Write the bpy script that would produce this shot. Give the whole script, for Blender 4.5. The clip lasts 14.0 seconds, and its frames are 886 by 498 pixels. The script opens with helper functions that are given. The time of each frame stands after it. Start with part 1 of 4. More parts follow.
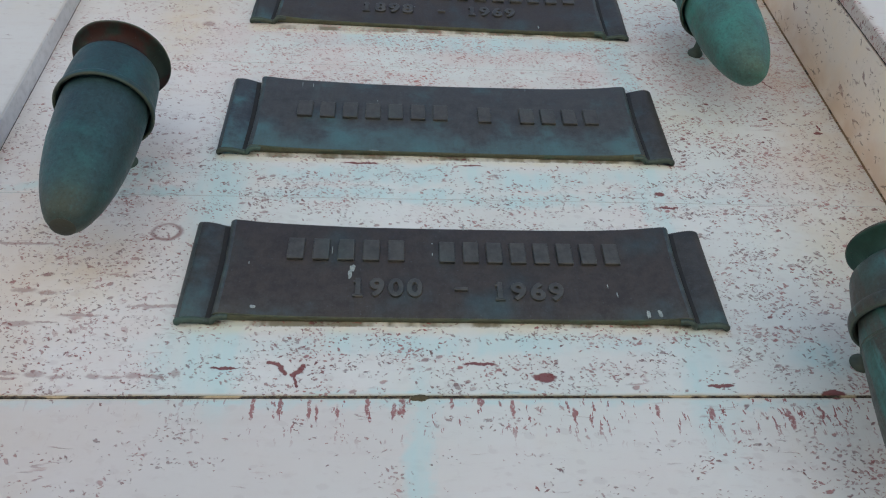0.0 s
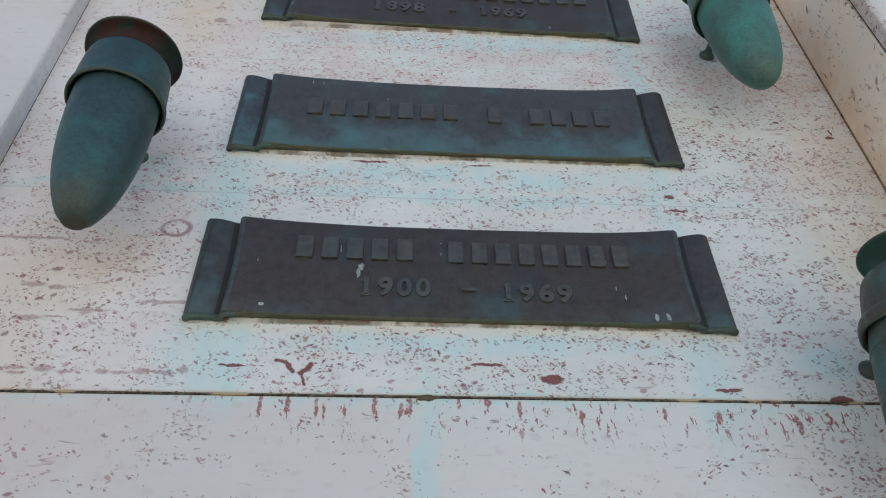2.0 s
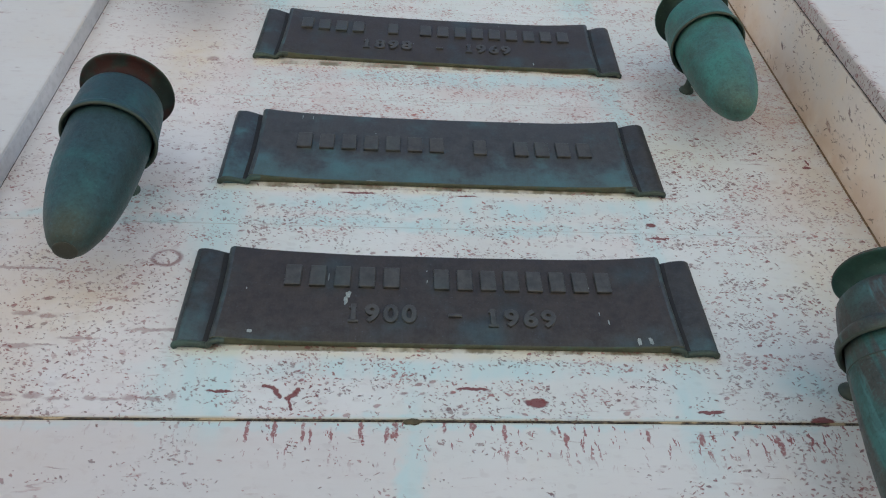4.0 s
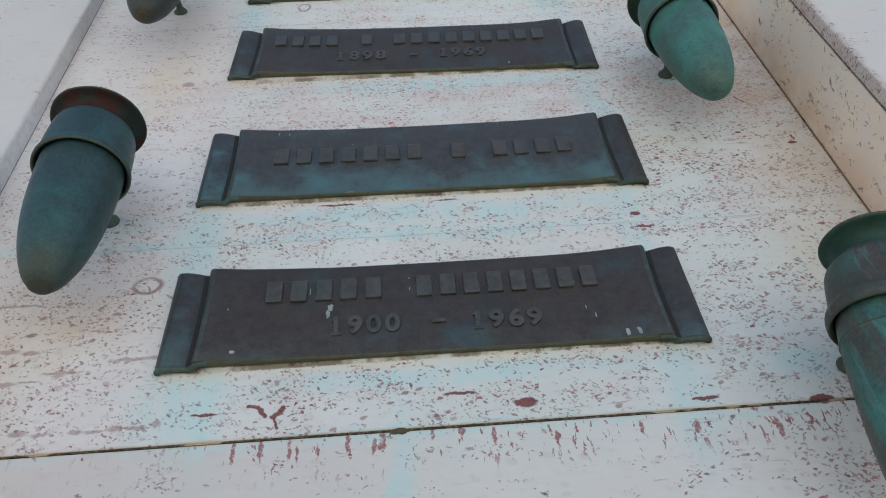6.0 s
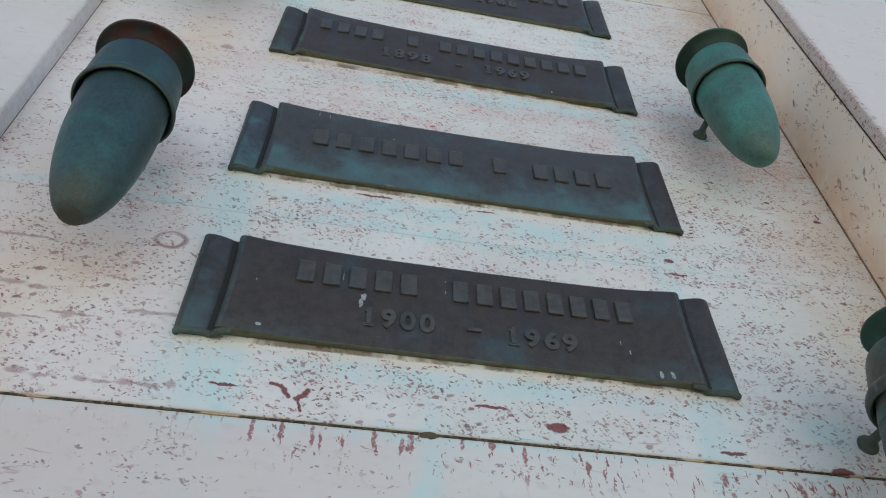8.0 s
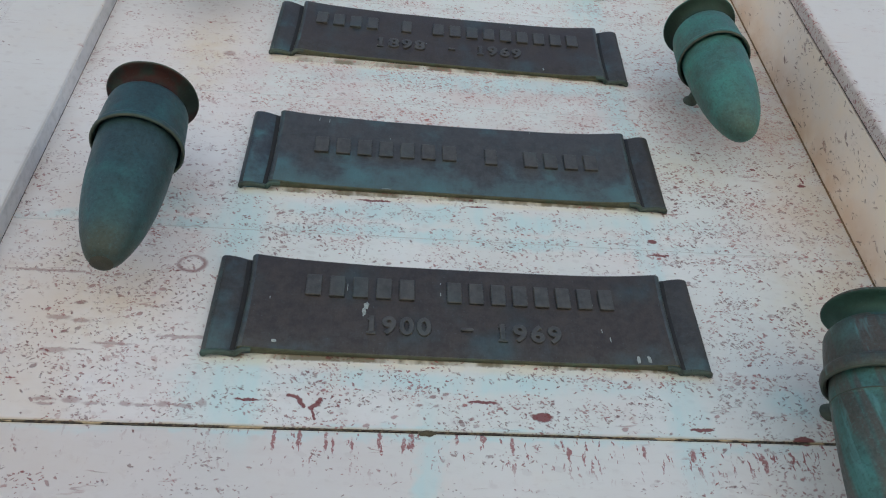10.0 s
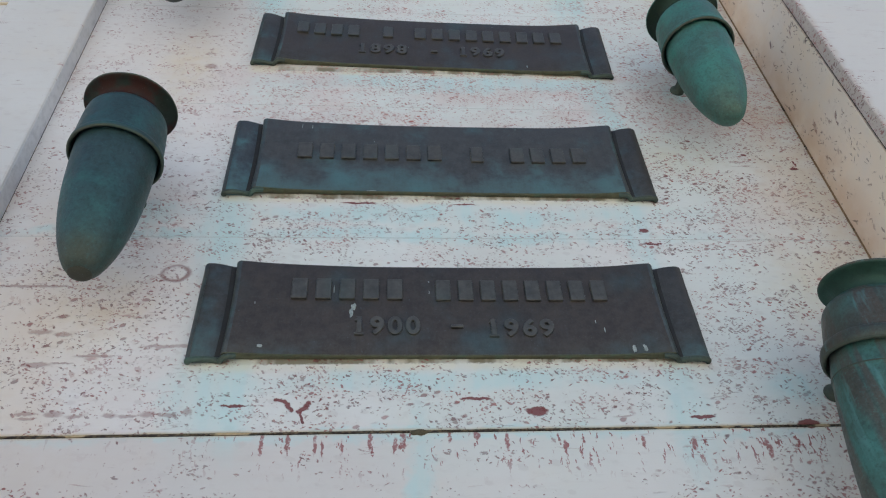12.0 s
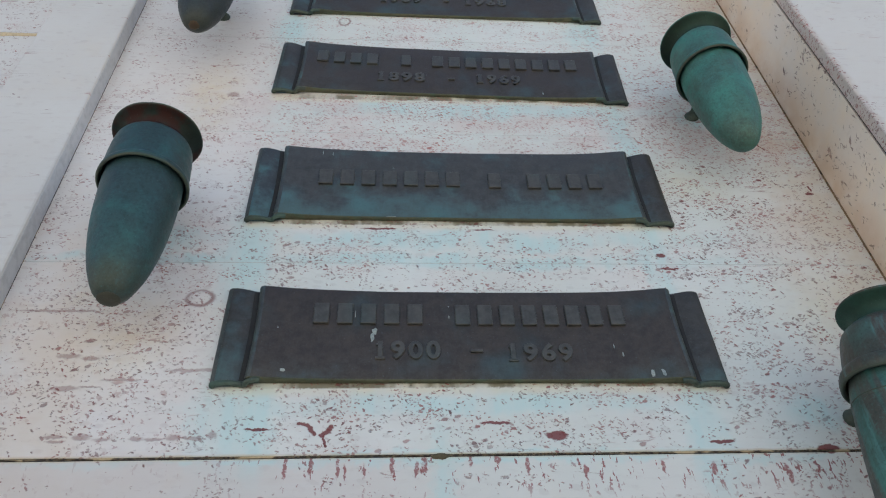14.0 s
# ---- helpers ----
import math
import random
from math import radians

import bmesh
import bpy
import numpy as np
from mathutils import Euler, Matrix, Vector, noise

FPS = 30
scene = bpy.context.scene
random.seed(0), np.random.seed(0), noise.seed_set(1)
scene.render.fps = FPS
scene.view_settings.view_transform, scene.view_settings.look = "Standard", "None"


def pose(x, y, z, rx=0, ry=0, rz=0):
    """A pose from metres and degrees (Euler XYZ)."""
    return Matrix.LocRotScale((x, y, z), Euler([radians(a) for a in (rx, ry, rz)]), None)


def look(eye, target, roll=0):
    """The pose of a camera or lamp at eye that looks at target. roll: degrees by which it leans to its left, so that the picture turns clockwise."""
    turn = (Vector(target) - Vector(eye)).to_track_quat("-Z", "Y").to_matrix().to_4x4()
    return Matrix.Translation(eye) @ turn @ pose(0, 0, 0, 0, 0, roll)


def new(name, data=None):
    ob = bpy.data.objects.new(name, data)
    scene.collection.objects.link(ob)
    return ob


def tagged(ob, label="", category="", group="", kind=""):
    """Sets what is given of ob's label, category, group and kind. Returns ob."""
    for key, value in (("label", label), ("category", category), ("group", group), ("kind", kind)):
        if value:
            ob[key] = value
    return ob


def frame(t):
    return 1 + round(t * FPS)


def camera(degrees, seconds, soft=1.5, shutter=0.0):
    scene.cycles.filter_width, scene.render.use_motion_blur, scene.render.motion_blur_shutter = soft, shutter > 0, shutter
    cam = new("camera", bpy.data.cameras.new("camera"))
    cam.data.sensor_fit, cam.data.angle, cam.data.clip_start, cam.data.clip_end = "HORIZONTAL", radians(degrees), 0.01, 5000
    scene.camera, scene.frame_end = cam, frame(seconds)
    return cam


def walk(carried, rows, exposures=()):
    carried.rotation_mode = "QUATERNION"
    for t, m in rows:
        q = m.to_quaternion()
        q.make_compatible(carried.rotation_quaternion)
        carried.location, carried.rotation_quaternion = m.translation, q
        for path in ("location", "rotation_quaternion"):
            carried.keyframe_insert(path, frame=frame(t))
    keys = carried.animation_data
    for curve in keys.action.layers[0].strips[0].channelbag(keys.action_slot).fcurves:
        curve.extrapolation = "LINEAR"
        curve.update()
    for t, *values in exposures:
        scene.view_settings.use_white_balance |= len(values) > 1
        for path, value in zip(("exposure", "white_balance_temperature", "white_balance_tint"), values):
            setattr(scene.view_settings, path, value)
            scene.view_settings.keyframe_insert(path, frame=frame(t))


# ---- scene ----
cam = camera(60.6, 14.0, soft=1.10)
PATH = [
    (0, (-0.069, -0.668, 1.7), (0.056, 0.816, 3.036), -2.2),
    (0.5, (-0.06, -0.67, 1.706), (0.044, 0.822, 3.034), -0.9),
    (1, (-0.065, -0.667, 1.704), (0.033, 0.825, 3.033), -0.6),
    (1.5, (-0.071, -0.667, 1.704), (0.031, 0.821, 3.037), -0.6),
    (2, (-0.073, -0.669, 1.702), (0.038, 0.819, 3.034), -1.0),
    (2.5, (-0.07, -0.675, 1.701), (0.051, 0.822, 3.023), -1.1),
    (3, (-0.071, -0.682, 1.695), (0.058, 0.803, 3.029), -1.6),
    (3.2, (-0.064, -0.68, 1.688), (0.055, 0.765, 3.065), -1.9),
    (5.3, (-0.063, -0.667, 1.676), (0.072, 0.735, 3.096), -1.9),
    (5.5, (-0.064, -0.671, 1.676), (0.079, 0.731, 3.096), -2.5),
    (5.8, (-0.043, -0.659, 1.676), (0.088, 0.734, 3.105), -4.0),
    (6, (-0.019, -0.66, 1.68), (0.059, 0.736, 3.111), -5.4),
    (6.2, (0.013, -0.65, 1.682), (-0.034, 0.731, 3.127), -3.6),
    (6.5, (0.065, -0.635, 1.685), (-0.055, 0.728, 3.144), -4.8),
    (6.8, (0.088, -0.624, 1.688), (-0.052, 0.725, 3.157), -5.4),
    (7, (0.081, -0.626, 1.685), (-0.052, 0.728, 3.152), -4.7),
    (7.2, (0.068, -0.625, 1.684), (-0.051, 0.723, 3.157), -2.7),
    (7.5, (0.017, -0.627, 1.677), (-0.016, 0.732, 3.144), 0.6),
    (7.7, (-0.032, -0.621, 1.678), (0.021, 0.735, 3.148), 1.5),
    (8, (-0.144, -0.609, 1.682), (0.108, 0.709, 3.165), -0.3),
    (8.2, (-0.212, -0.591, 1.682), (0.173, 0.692, 3.167), -3.5),
    (10.3, (-0.101, -0.766, 1.707), (0.047, 0.747, 3.007), -0.6),
    (10.5, (-0.105, -0.763, 1.704), (0.04, 0.751, 3.003), -0.4),
    (11, (-0.096, -0.755, 1.703), (0.052, 0.755, 3.006), -1.0),
    (11.5, (-0.078, -0.728, 1.697), (0.073, 0.764, 3.02), -2.9),
    (12, (-0.079, -0.725, 1.693), (0.07, 0.737, 3.05), -3.4),
    (12.5, (-0.083, -0.724, 1.689), (0.055, 0.71, 3.076), -4.1),
    (13, (-0.094, -0.731, 1.689), (0.032, 0.701, 3.08), -3.2),
    (13.5, (-0.089, -0.737, 1.688), (0.031, 0.689, 3.084), -3.1),
    (14, (-0.09, -0.738, 1.687), (0.028, 0.686, 3.086), -2.7),
]
walk(cam, [(t, look(eye, target, roll)) for t, eye, target, roll in PATH],
     exposures=[(0.0, 0.84, 6600, 8), (14.0, 0.84, 6600, 8)])

# ---- light: open shade, the sun stands behind the building and to the left ----
SUN_UP, SUN_ROUND = radians(60), radians(12)
world = bpy.data.worlds.new("sky")
scene.world = world
world.use_nodes = True
wn = world.node_tree.nodes
sky = wn.new("ShaderNodeTexSky")
sky.sky_type, sky.sun_disc, sky.sun_elevation, sky.sun_rotation = "NISHITA", False, SUN_UP, SUN_ROUND
wn["Background"].inputs["Strength"].default_value = 0.12
world.node_tree.links.new(sky.outputs[0], wn["Background"].inputs[0])
sun = new("sun", bpy.data.lights.new("sun", "SUN"))
sun.data.energy, sun.data.angle, sun.data.color = 4.5, radians(0.5), (1.0, 0.93, 0.83)
sun_dir = Vector((math.sin(SUN_ROUND) * math.cos(SUN_UP), math.cos(SUN_ROUND) * math.cos(SUN_UP), math.sin(SUN_UP)))
sun.matrix_world = look(sun_dir * 20, (0, 0, 0))


# ---- materials ----
class Nodes:
    """Short hand for building a node material."""

    def __init__(self, name):
        self.mat = bpy.data.materials.new(name)
        self.mat.use_nodes = True
        self.tree = self.mat.node_tree
        self.bsdf = self.tree.nodes["Principled BSDF"]
        self.co = self.tree.nodes.new("ShaderNodeTexCoord").outputs["Object"]

    def put(self, socket, value):
        if isinstance(value, bpy.types.NodeSocket):
            self.tree.links.new(value, socket)
        else:
            socket.default_value = value

    def math(self, op, a, b=0.0, c=0.0, clamp=False):
        n = self.tree.nodes.new("ShaderNodeMath")
        n.operation, n.use_clamp = op, clamp
        for k, v in enumerate((a, b, c)):
            self.put(n.inputs[k], v)
        return n.outputs[0]

    def vec(self, op, a, b=(0, 0, 0)):
        n = self.tree.nodes.new("ShaderNodeVectorMath")
        n.operation = op
        self.put(n.inputs[0], a)
        self.put(n.inputs[1], b)
        return n.outputs["Value"] if op == "LENGTH" else n.outputs[0]

    def noise(self, co, scale, detail=3.0, rough=0.5, colour=False):
        n = self.tree.nodes.new("ShaderNodeTexNoise")
        self.put(n.inputs["Vector"], co)
        n.inputs["Scale"].default_value, n.inputs["Detail"].default_value, n.inputs["Roughness"].default_value = scale, detail, rough
        return n.outputs["Color" if colour else "Fac"]

    def flat(self, co, upright):
        """The two coordinates in the plane of a face: along it and up."""
        n = self.tree.nodes.new("ShaderNodeCombineXYZ")
        self.put(n.inputs[0], self.math("MULTIPLY_ADD", self.axis(co, 0 if upright else 1), 0.9, self.axis(co, 1 if upright else 0)))
        self.put(n.inputs[1], self.axis(co, 2))
        return n.outputs[0]

    def chips(self, uv, angle, across, up, metric="EUCLIDEAN"):
        """Cells in the plane, turned and stretched: distance to the cell's own point, and its random colour."""
        n = self.tree.nodes.new("ShaderNodeTexVoronoi")
        n.voronoi_dimensions, n.distance = "2D", metric
        self.put(n.inputs["Vector"], self.vec("MULTIPLY", self.turn(uv, angle, "Z_AXIS"), (across, up, 1.0)))
        n.inputs["Scale"].default_value = 1.0
        return n.outputs["Distance"], n.outputs["Color"]

    def turn(self, co, angle, axis):
        n = self.tree.nodes.new("ShaderNodeVectorRotate")
        n.rotation_type = axis
        self.put(n.inputs["Vector"], co)
        n.inputs["Angle"].default_value = radians(angle)
        return n.outputs[0]

    def ramp(self, v, a, b, lo=0.0, hi=1.0):
        n = self.tree.nodes.new("ShaderNodeMapRange")
        n.interpolation_type = "SMOOTHSTEP"
        for k, x in enumerate((v, a, b, lo, hi)):
            self.put(n.inputs[k], x)
        return n.outputs[0]

    def mix(self, f, a, b):
        n = self.tree.nodes.new("ShaderNodeMix")
        n.data_type = "RGBA"
        self.put(n.inputs[0], f)
        for k, v in ((6, a), (7, b)):
            self.put(n.inputs[k], (*v, 1) if isinstance(v, tuple) and len(v) == 3 else v)
        return n.outputs[2]

    def axis(self, co, k):
        n = self.tree.nodes.new("ShaderNodeSeparateXYZ")
        self.put(n.inputs[0], co)
        return n.outputs[k]

    def spot(self, co, x, z, rx, rz, soft=0.35):
        """A soft-edged oval stain on an upright face: 1 inside, 0 outside."""
        n = self.tree.nodes.new("ShaderNodeVectorMath")
        n.operation = "MULTIPLY_ADD"
        self.put(n.inputs[0], co)
        n.inputs[1].default_value, n.inputs[2].default_value = (1 / rx, 0, 1 / rz), (-x / rx, 0, -z / rz)
        return self.ramp(self.vec("LENGTH", n.outputs[0]), 1.0 + soft, 1.0 - soft)

    def stroke(self, co, x0, z0, x1, z1, r):
        """A stroke with round ends on an upright face: 1 inside, 0 outside."""
        d = Vector((x1 - x0, 0, z1 - z0))
        p = self.vec("MULTIPLY", self.vec("SUBTRACT", co, (x0, 0, z0)), (1, 0, 1))
        dot = self.tree.nodes.new("ShaderNodeVectorMath")
        dot.operation = "DOT_PRODUCT"
        self.put(dot.inputs[0], p)
        self.put(dot.inputs[1], tuple(d / d.length_squared))
        t = self.math("MULTIPLY", dot.outputs["Value"], 1.0, clamp=True)
        along = self.tree.nodes.new("ShaderNodeVectorMath")
        along.operation = "SCALE"
        self.put(along.inputs[0], tuple(d))
        self.put(along.inputs["Scale"], t)
        return self.ramp(self.vec("LENGTH", self.vec("SUBTRACT", p, along.outputs[0])), r * 1.3, r * 0.7)

    def bump(self, height, distance, strength=1.0):
        n = self.tree.nodes.new("ShaderNodeBump")
        n.inputs["Distance"].default_value, n.inputs["Strength"].default_value = distance, strength
        self.put(n.inputs["Height"], height)
        self.tree.links.new(n.outputs[0], self.bsdf.inputs["Normal"])

    def done(self, colour, rough, metal=0.0):
        self.put(self.bsdf.inputs["Base Color"], colour)
        self.put(self.bsdf.inputs["Roughness"], rough)
        self.put(self.bsdf.inputs["Metallic"], metal)
        return self.mat


# oval red veins: x, z, half width, half height
VEINS = [
    (0.089, 2.125, 0.0125, 0.0058), (0.274, 2.117, 0.015, 0.0022), (0.393, 2.1075, 0.0125, 0.0060), (0.022, 2.1415, 0.017, 0.0022),
    (0.281, 2.380, 0.014, 0.0017), (0.275, 2.405, 0.007, 0.0036), (0.539, 2.540, 0.0065, 0.0032), (0.545, 2.552, 0.002, 0.006), (0.470, 2.570, 0.004, 0.0022),
    (0.390, 2.600, 0.004, 0.0022), (-0.241, 2.134, 0.014, 0.0018), (-0.114, 2.452, 0.024, 0.0018), (0.030, 2.452, 0.016, 0.0014),
]
# fainter purple smears: x, z, half width, half height
SMEARS = [(-0.332, 2.212, 0.022, 0.0024), (-0.305, 2.2125, 0.010, 0.0022), (-0.403, 2.199, 0.020, 0.0022), (-0.463, 2.187, 0.016, 0.0030), (-0.435, 2.189, 0.012, 0.0014),
          (-0.425, 2.125, 0.009, 0.0038), (-0.404, 2.1225, 0.009, 0.0018), (-0.368, 2.123, 0.007, 0.0030), (-0.350, 2.1220, 0.010, 0.0020), (-0.329, 2.1245, 0.006, 0.0036), (-0.308, 2.123, 0.008, 0.0022),
          (-0.289, 2.127, 0.004, 0.0045), (-0.455, 2.1255, 0.012, 0.0022), (-0.452, 2.120, 0.010, 0.0016), (-0.470, 2.232, 0.012, 0.0030), (-0.445, 2.229, 0.010, 0.0026), (-0.500, 2.300, 0.05, 0.002), (-0.362, 2.770, 0.009, 0.007), (-0.45, 2.385, 0.03, 0.0016)]
# red veins that hang under the open joint: x, z, half width, half height
STREAKS = [(-0.207, 2.088, 0.0022, 0.012), (-0.181, 2.090, 0.0022, 0.011), (-0.1515, 2.087, 0.0017, 0.012), (-0.1438, 2.082, 0.0014, 0.009), (-0.1235, 2.083, 0.0016, 0.008), (-0.0942, 2.091, 0.0024, 0.011), (-0.0678, 2.085, 0.0026, 0.009),
           (-0.0594, 2.090, 0.0027, 0.012), (-0.0100, 2.095, 0.0024, 0.007), (0.0190, 2.096, 0.0036, 0.005), (0.0514, 2.089, 0.0020, 0.010), (0.1135, 2.082, 0.0021, 0.009), (0.1995, 2.087, 0.0022, 0.008), (0.2555, 2.084, 0.0034, 0.007), (0.3365, 2.078, 0.0032, 0.011)]
# branching red vein, as strokes: from x, z to x, z, half width
BRANCH = [(-0.197, 2.1415, -0.188, 2.139, 0.0021), (-0.188, 2.139, -0.179, 2.1285, 0.0023), (-0.1615, 2.1370, -0.164, 2.1310, 0.0026), (-0.164, 2.1310, -0.171, 2.1265, 0.0030),
          (-0.169, 2.1270, -0.1665, 2.1130, 0.0014), (0.496, 2.662, 0.506, 2.647, 0.0012)]
# verdigris that ran down from the bronze: x, z, half width, half height
RUNS = [
    (-0.280, 2.145, 0.030, 0.050), (-0.245, 2.150, 0.018, 0.06), (0.262, 2.130, 0.022, 0.085), (-0.040, 2.020, 0.013, 0.10), (-0.285, 2.400, 0.035, 0.075),
    (0.272, 2.400, 0.020, 0.10), (0.000, 2.392, 0.330, 0.012), (0.000, 2.430, 0.300, 0.016), (0.000, 2.165, 0.260, 0.014), (0.278, 2.660, 0.016, 0.12), (0.270, 2.700, 0.025, 0.085),
    (0.060, 2.738, 0.250, 0.020), (-0.280, 2.990, 0.035, 0.060), (0.270, 3.000, 0.030, 0.060),
    (0.400, 2.148, 0.035, 0.02), (-0.395, 2.425, 0.035, 0.02), (-0.395, 2.392, 0.16, 0.008), (0.0, 2.098, 0.4, 0.006), (0.405, 2.722, 0.025, 0.022),
]


# tan stains of dripped water: x, z, half width, half height
TANS = [(-0.395, 2.765, 0.040, 0.080), (-0.425, 2.265, 0.055, 0.055), (-0.470, 2.330, 0.035, 0.030), (0.355, 2.565, 0.055, 0.045), (0.480, 2.300, 0.050, 0.080)]
JOINT_Z = 2.102
# the courses rise a little to the right; the marks above are given level and follow them
TILT = 0.0076
VEINS, SMEARS, STREAKS, RUNS, TANS = ([(x, z - TILT * x, w, h) for x, z, w, h in rows] for rows in (VEINS, SMEARS, STREAKS, RUNS, TANS))
BRANCH = [(a, b - TILT * a, c, d - TILT * c, r) for a, b, c, d, r in BRANCH]
# chips in the stone: cells to the metre, stretch, slant, share of cells, least and greatest size, outline
CHIPS = [(80.0, 1.30, -20, 0.50, 0.05, 0.25, "EUCLIDEAN"), (103.0, 1.70, 24, 0.60, 0.06, 0.27, "MANHATTAN"), (120.0, 1.55, 58, 0.62, 0.06, 0.27, "EUCLIDEAN"),
         (140.0, 1.75, -36, 0.80, 0.07, 0.28, "MANHATTAN"), (176.0, 1.45, 12, 0.62, 0.08, 0.29, "EUCLIDEAN"), (206.0, 1.70, 52, 0.42, 0.08, 0.28, "MANHATTAN"), (310.0, 1.20, -8, 0.20, 0.10, 0.33, "EUCLIDEAN")]


def stone(name, upright=False, marks=None, density=0.0, warm=0.0, arris=False, grey=0.0):
    """White veined marble with small dark red pits that follow its bedding. arris: a weathered edge beside the pilaster's joint.
    marks: the heights between which this slab carries veins and stains of its own."""
    n = Nodes(name)
    co = n.co
    wob = n.vec("SUBTRACT", n.noise(co, 70, 3, 0.6, True), (0.5, 0.5, 0.5))
    fine = n.vec("SUBTRACT", n.noise(co, 230, 2, 0.6, True), (0.5, 0.5, 0.5))
    big = n.vec("SUBTRACT", n.noise(co, 9, 3, 0.5, True), (0.5, 0.5, 0.5))
    warped = n.vec("ADD", co, n.vec("MULTIPLY", wob, (0.008, 0.008, 0.006)))
    x, z = n.axis(co, 0), n.axis(co, 2)
    # bands of bedding with more and fewer pits
    bands = n.noise(n.vec("MULTIPLY", co, (3.5, 3.5, 30.0) if not upright else (9.0, 9.0, 7.0)), 1.0, 4, 0.6)
    patches = n.noise(n.vec("MULTIPLY", co, (9.0, 9.0, 14.0)), 1.0, 3, 0.6)
    plenty = n.math("ADD", n.math("MULTIPLY", bands, 0.8), n.math("MULTIPLY", patches, 0.8))
    plenty = n.math("ADD", plenty, density - 0.455)
    if marks:
        plenty = n.math("ADD", plenty, n.math("MULTIPLY", n.ramp(x, -0.22, -0.36), n.ramp(z, 2.42, 2.62, 0.01, -0.14)))
        plenty = n.math("ADD", plenty, n.math("MULTIPLY", n.ramp(z, 2.105, 2.098), n.ramp(x, -0.25, 0.05, -0.21, -0.16)))
        plenty = n.math("ADD", plenty, n.math("MULTIPLY", n.ramp(z, 2.56, 2.66), n.ramp(z, 2.80, 2.76, 0.0, 0.13)))
        plenty = n.math("ADD", plenty, n.ramp(x, 0.26, 0.42, 0.0, 0.03))
    if upright:
        plenty = n.math("ADD", plenty, n.math("MULTIPLY", n.ramp(n.axis(co, 1), -0.098, -0.114), n.ramp(n.noise(co, 6, 2), 0.40, 0.60, 0.0, 0.30)))
    if arris:
        plenty = n.math("ADD", plenty, n.ramp(x, 0.5885, 0.577, 0.0, 0.58))
    # pits: small angular chips, one to a cell at most, gathered in clumps along the bedding
    clump = n.noise(n.vec("MULTIPLY", co, (24.0, 24.0, 48.0) if not upright else (40.0, 40.0, 26.0)), 1.0, 2.5, 0.6)
    chance = n.ramp(n.math("ADD", plenty, n.math("MULTIPLY", n.math("SUBTRACT", clump, 0.5), 1.30)), 0.11, 0.68, 0.0, 1.0)
    if marks:
        # larger chips and fewer small ones towards the pilaster
        bold = n.math("MULTIPLY", chance, n.ramp(x, 0.24, 0.36, 1.0, 1.35))
        tiny = n.math("MULTIPLY", chance, n.ramp(x, 0.24, 0.36, 1.0, 0.45))
    ragged_way = n.vec("ADD", co, n.vec("MULTIPLY", wob, (0.0030, 0.0030, 0.0022)))
    ragged_way = n.vec("ADD", ragged_way, n.vec("MULTIPLY", fine, (0.0026, 0.0026, 0.0018)))
    ragged_way = n.vec("ADD", ragged_way, n.vec("MULTIPLY", n.vec("SUBTRACT", n.noise(co, 560, 1, 0.5, True), (0.5, 0.5, 0.5)), (0.0016, 0.0016, 0.0012)))
    uv = n.flat(ragged_way, upright)

    def flecks(scale, long, angle, share, small, big, metric="EUCLIDEAN", field=None):
        """Chips of one slant, each of its own size and depth of colour."""
        if upright:
            angle, scale, long, share = angle + 78, 0.62 * scale, 1.4 * long, (0.62 if scale < 145 else 0.35) * share
        d, c = n.chips(uv, angle, scale / long, scale * long, metric)
        kept = n.math("GREATER_THAN", n.math("MULTIPLY", field or (chance if not marks else (bold if scale < 145 else tiny)), share), n.axis(c, 0))
        kept = n.math("MULTIPLY", kept, n.math("MULTIPLY_ADD", n.axis(c, 2), 0.40, 0.60))
        own = n.axis(c, 1)
        size = n.math("MULTIPLY_ADD", n.math("MULTIPLY", own, own), big - small, small)
        return n.math("MULTIPLY", n.ramp(n.math("SUBTRACT", size, d), -0.070, 0.060), kept)

    pits = None
    for kind in CHIPS:
        one = flecks(*kind)
        pits = one if pits is None else n.math("MAXIMUM", pits, one)
    if marks:
        for kind in ((74.0, 1.40, -28, 0.72, 0.06, 0.22, "MANHATTAN"), (86.0, 1.25, 40, 0.60, 0.06, 0.20, "EUCLIDEAN"), (105.0, 1.60, -14, 0.75, 0.06, 0.24, "EUCLIDEAN")):
            pits = n.math("MAXIMUM", pits, flecks(*kind, field=n.math("MULTIPLY", chance, n.ramp(x, 0.25, 0.36))))
    # hairline cracks along the bedding
    vein = n.math("ABSOLUTE", n.math("SUBTRACT", n.noise(n.vec("MULTIPLY", ragged_way, (6.0, 6.0, 52.0) if not upright else (60.0, 60.0, 7.0)), 1.0, 2.5, 0.55), 0.5))
    hair = n.math("MULTIPLY", n.ramp(vein, 0.012, 0.003), n.ramp(n.noise(n.vec("MULTIPLY", co, (14.0, 14.0, 40.0)), 1.0, 2.0, 0.5), 0.60, 0.66, 0.0, 0.6))
    pits = n.math("MAXIMUM", pits, hair)
    blot = n.math("MULTIPLY", flecks(60.0, 1.6, -10, 0.25 if upright else 0.10, 0.05, 0.26), n.ramp(n.noise(co, 150, 2), 0.35, 0.55, 0.25, 0.75))
    tone = n.noise(co, 38, 2)
    # broad clouds of the stone
    cloud = n.noise(co, 3.0, 5, 0.6)
    streaky = n.noise(n.vec("MULTIPLY", co, (3.0, 3.0, 60.0)), 1.0, 4, 0.65)
    base = n.mix(n.ramp(cloud, 0.35, 0.7), (0.69, 0.655, 0.63), (0.75, 0.735, 0.725))
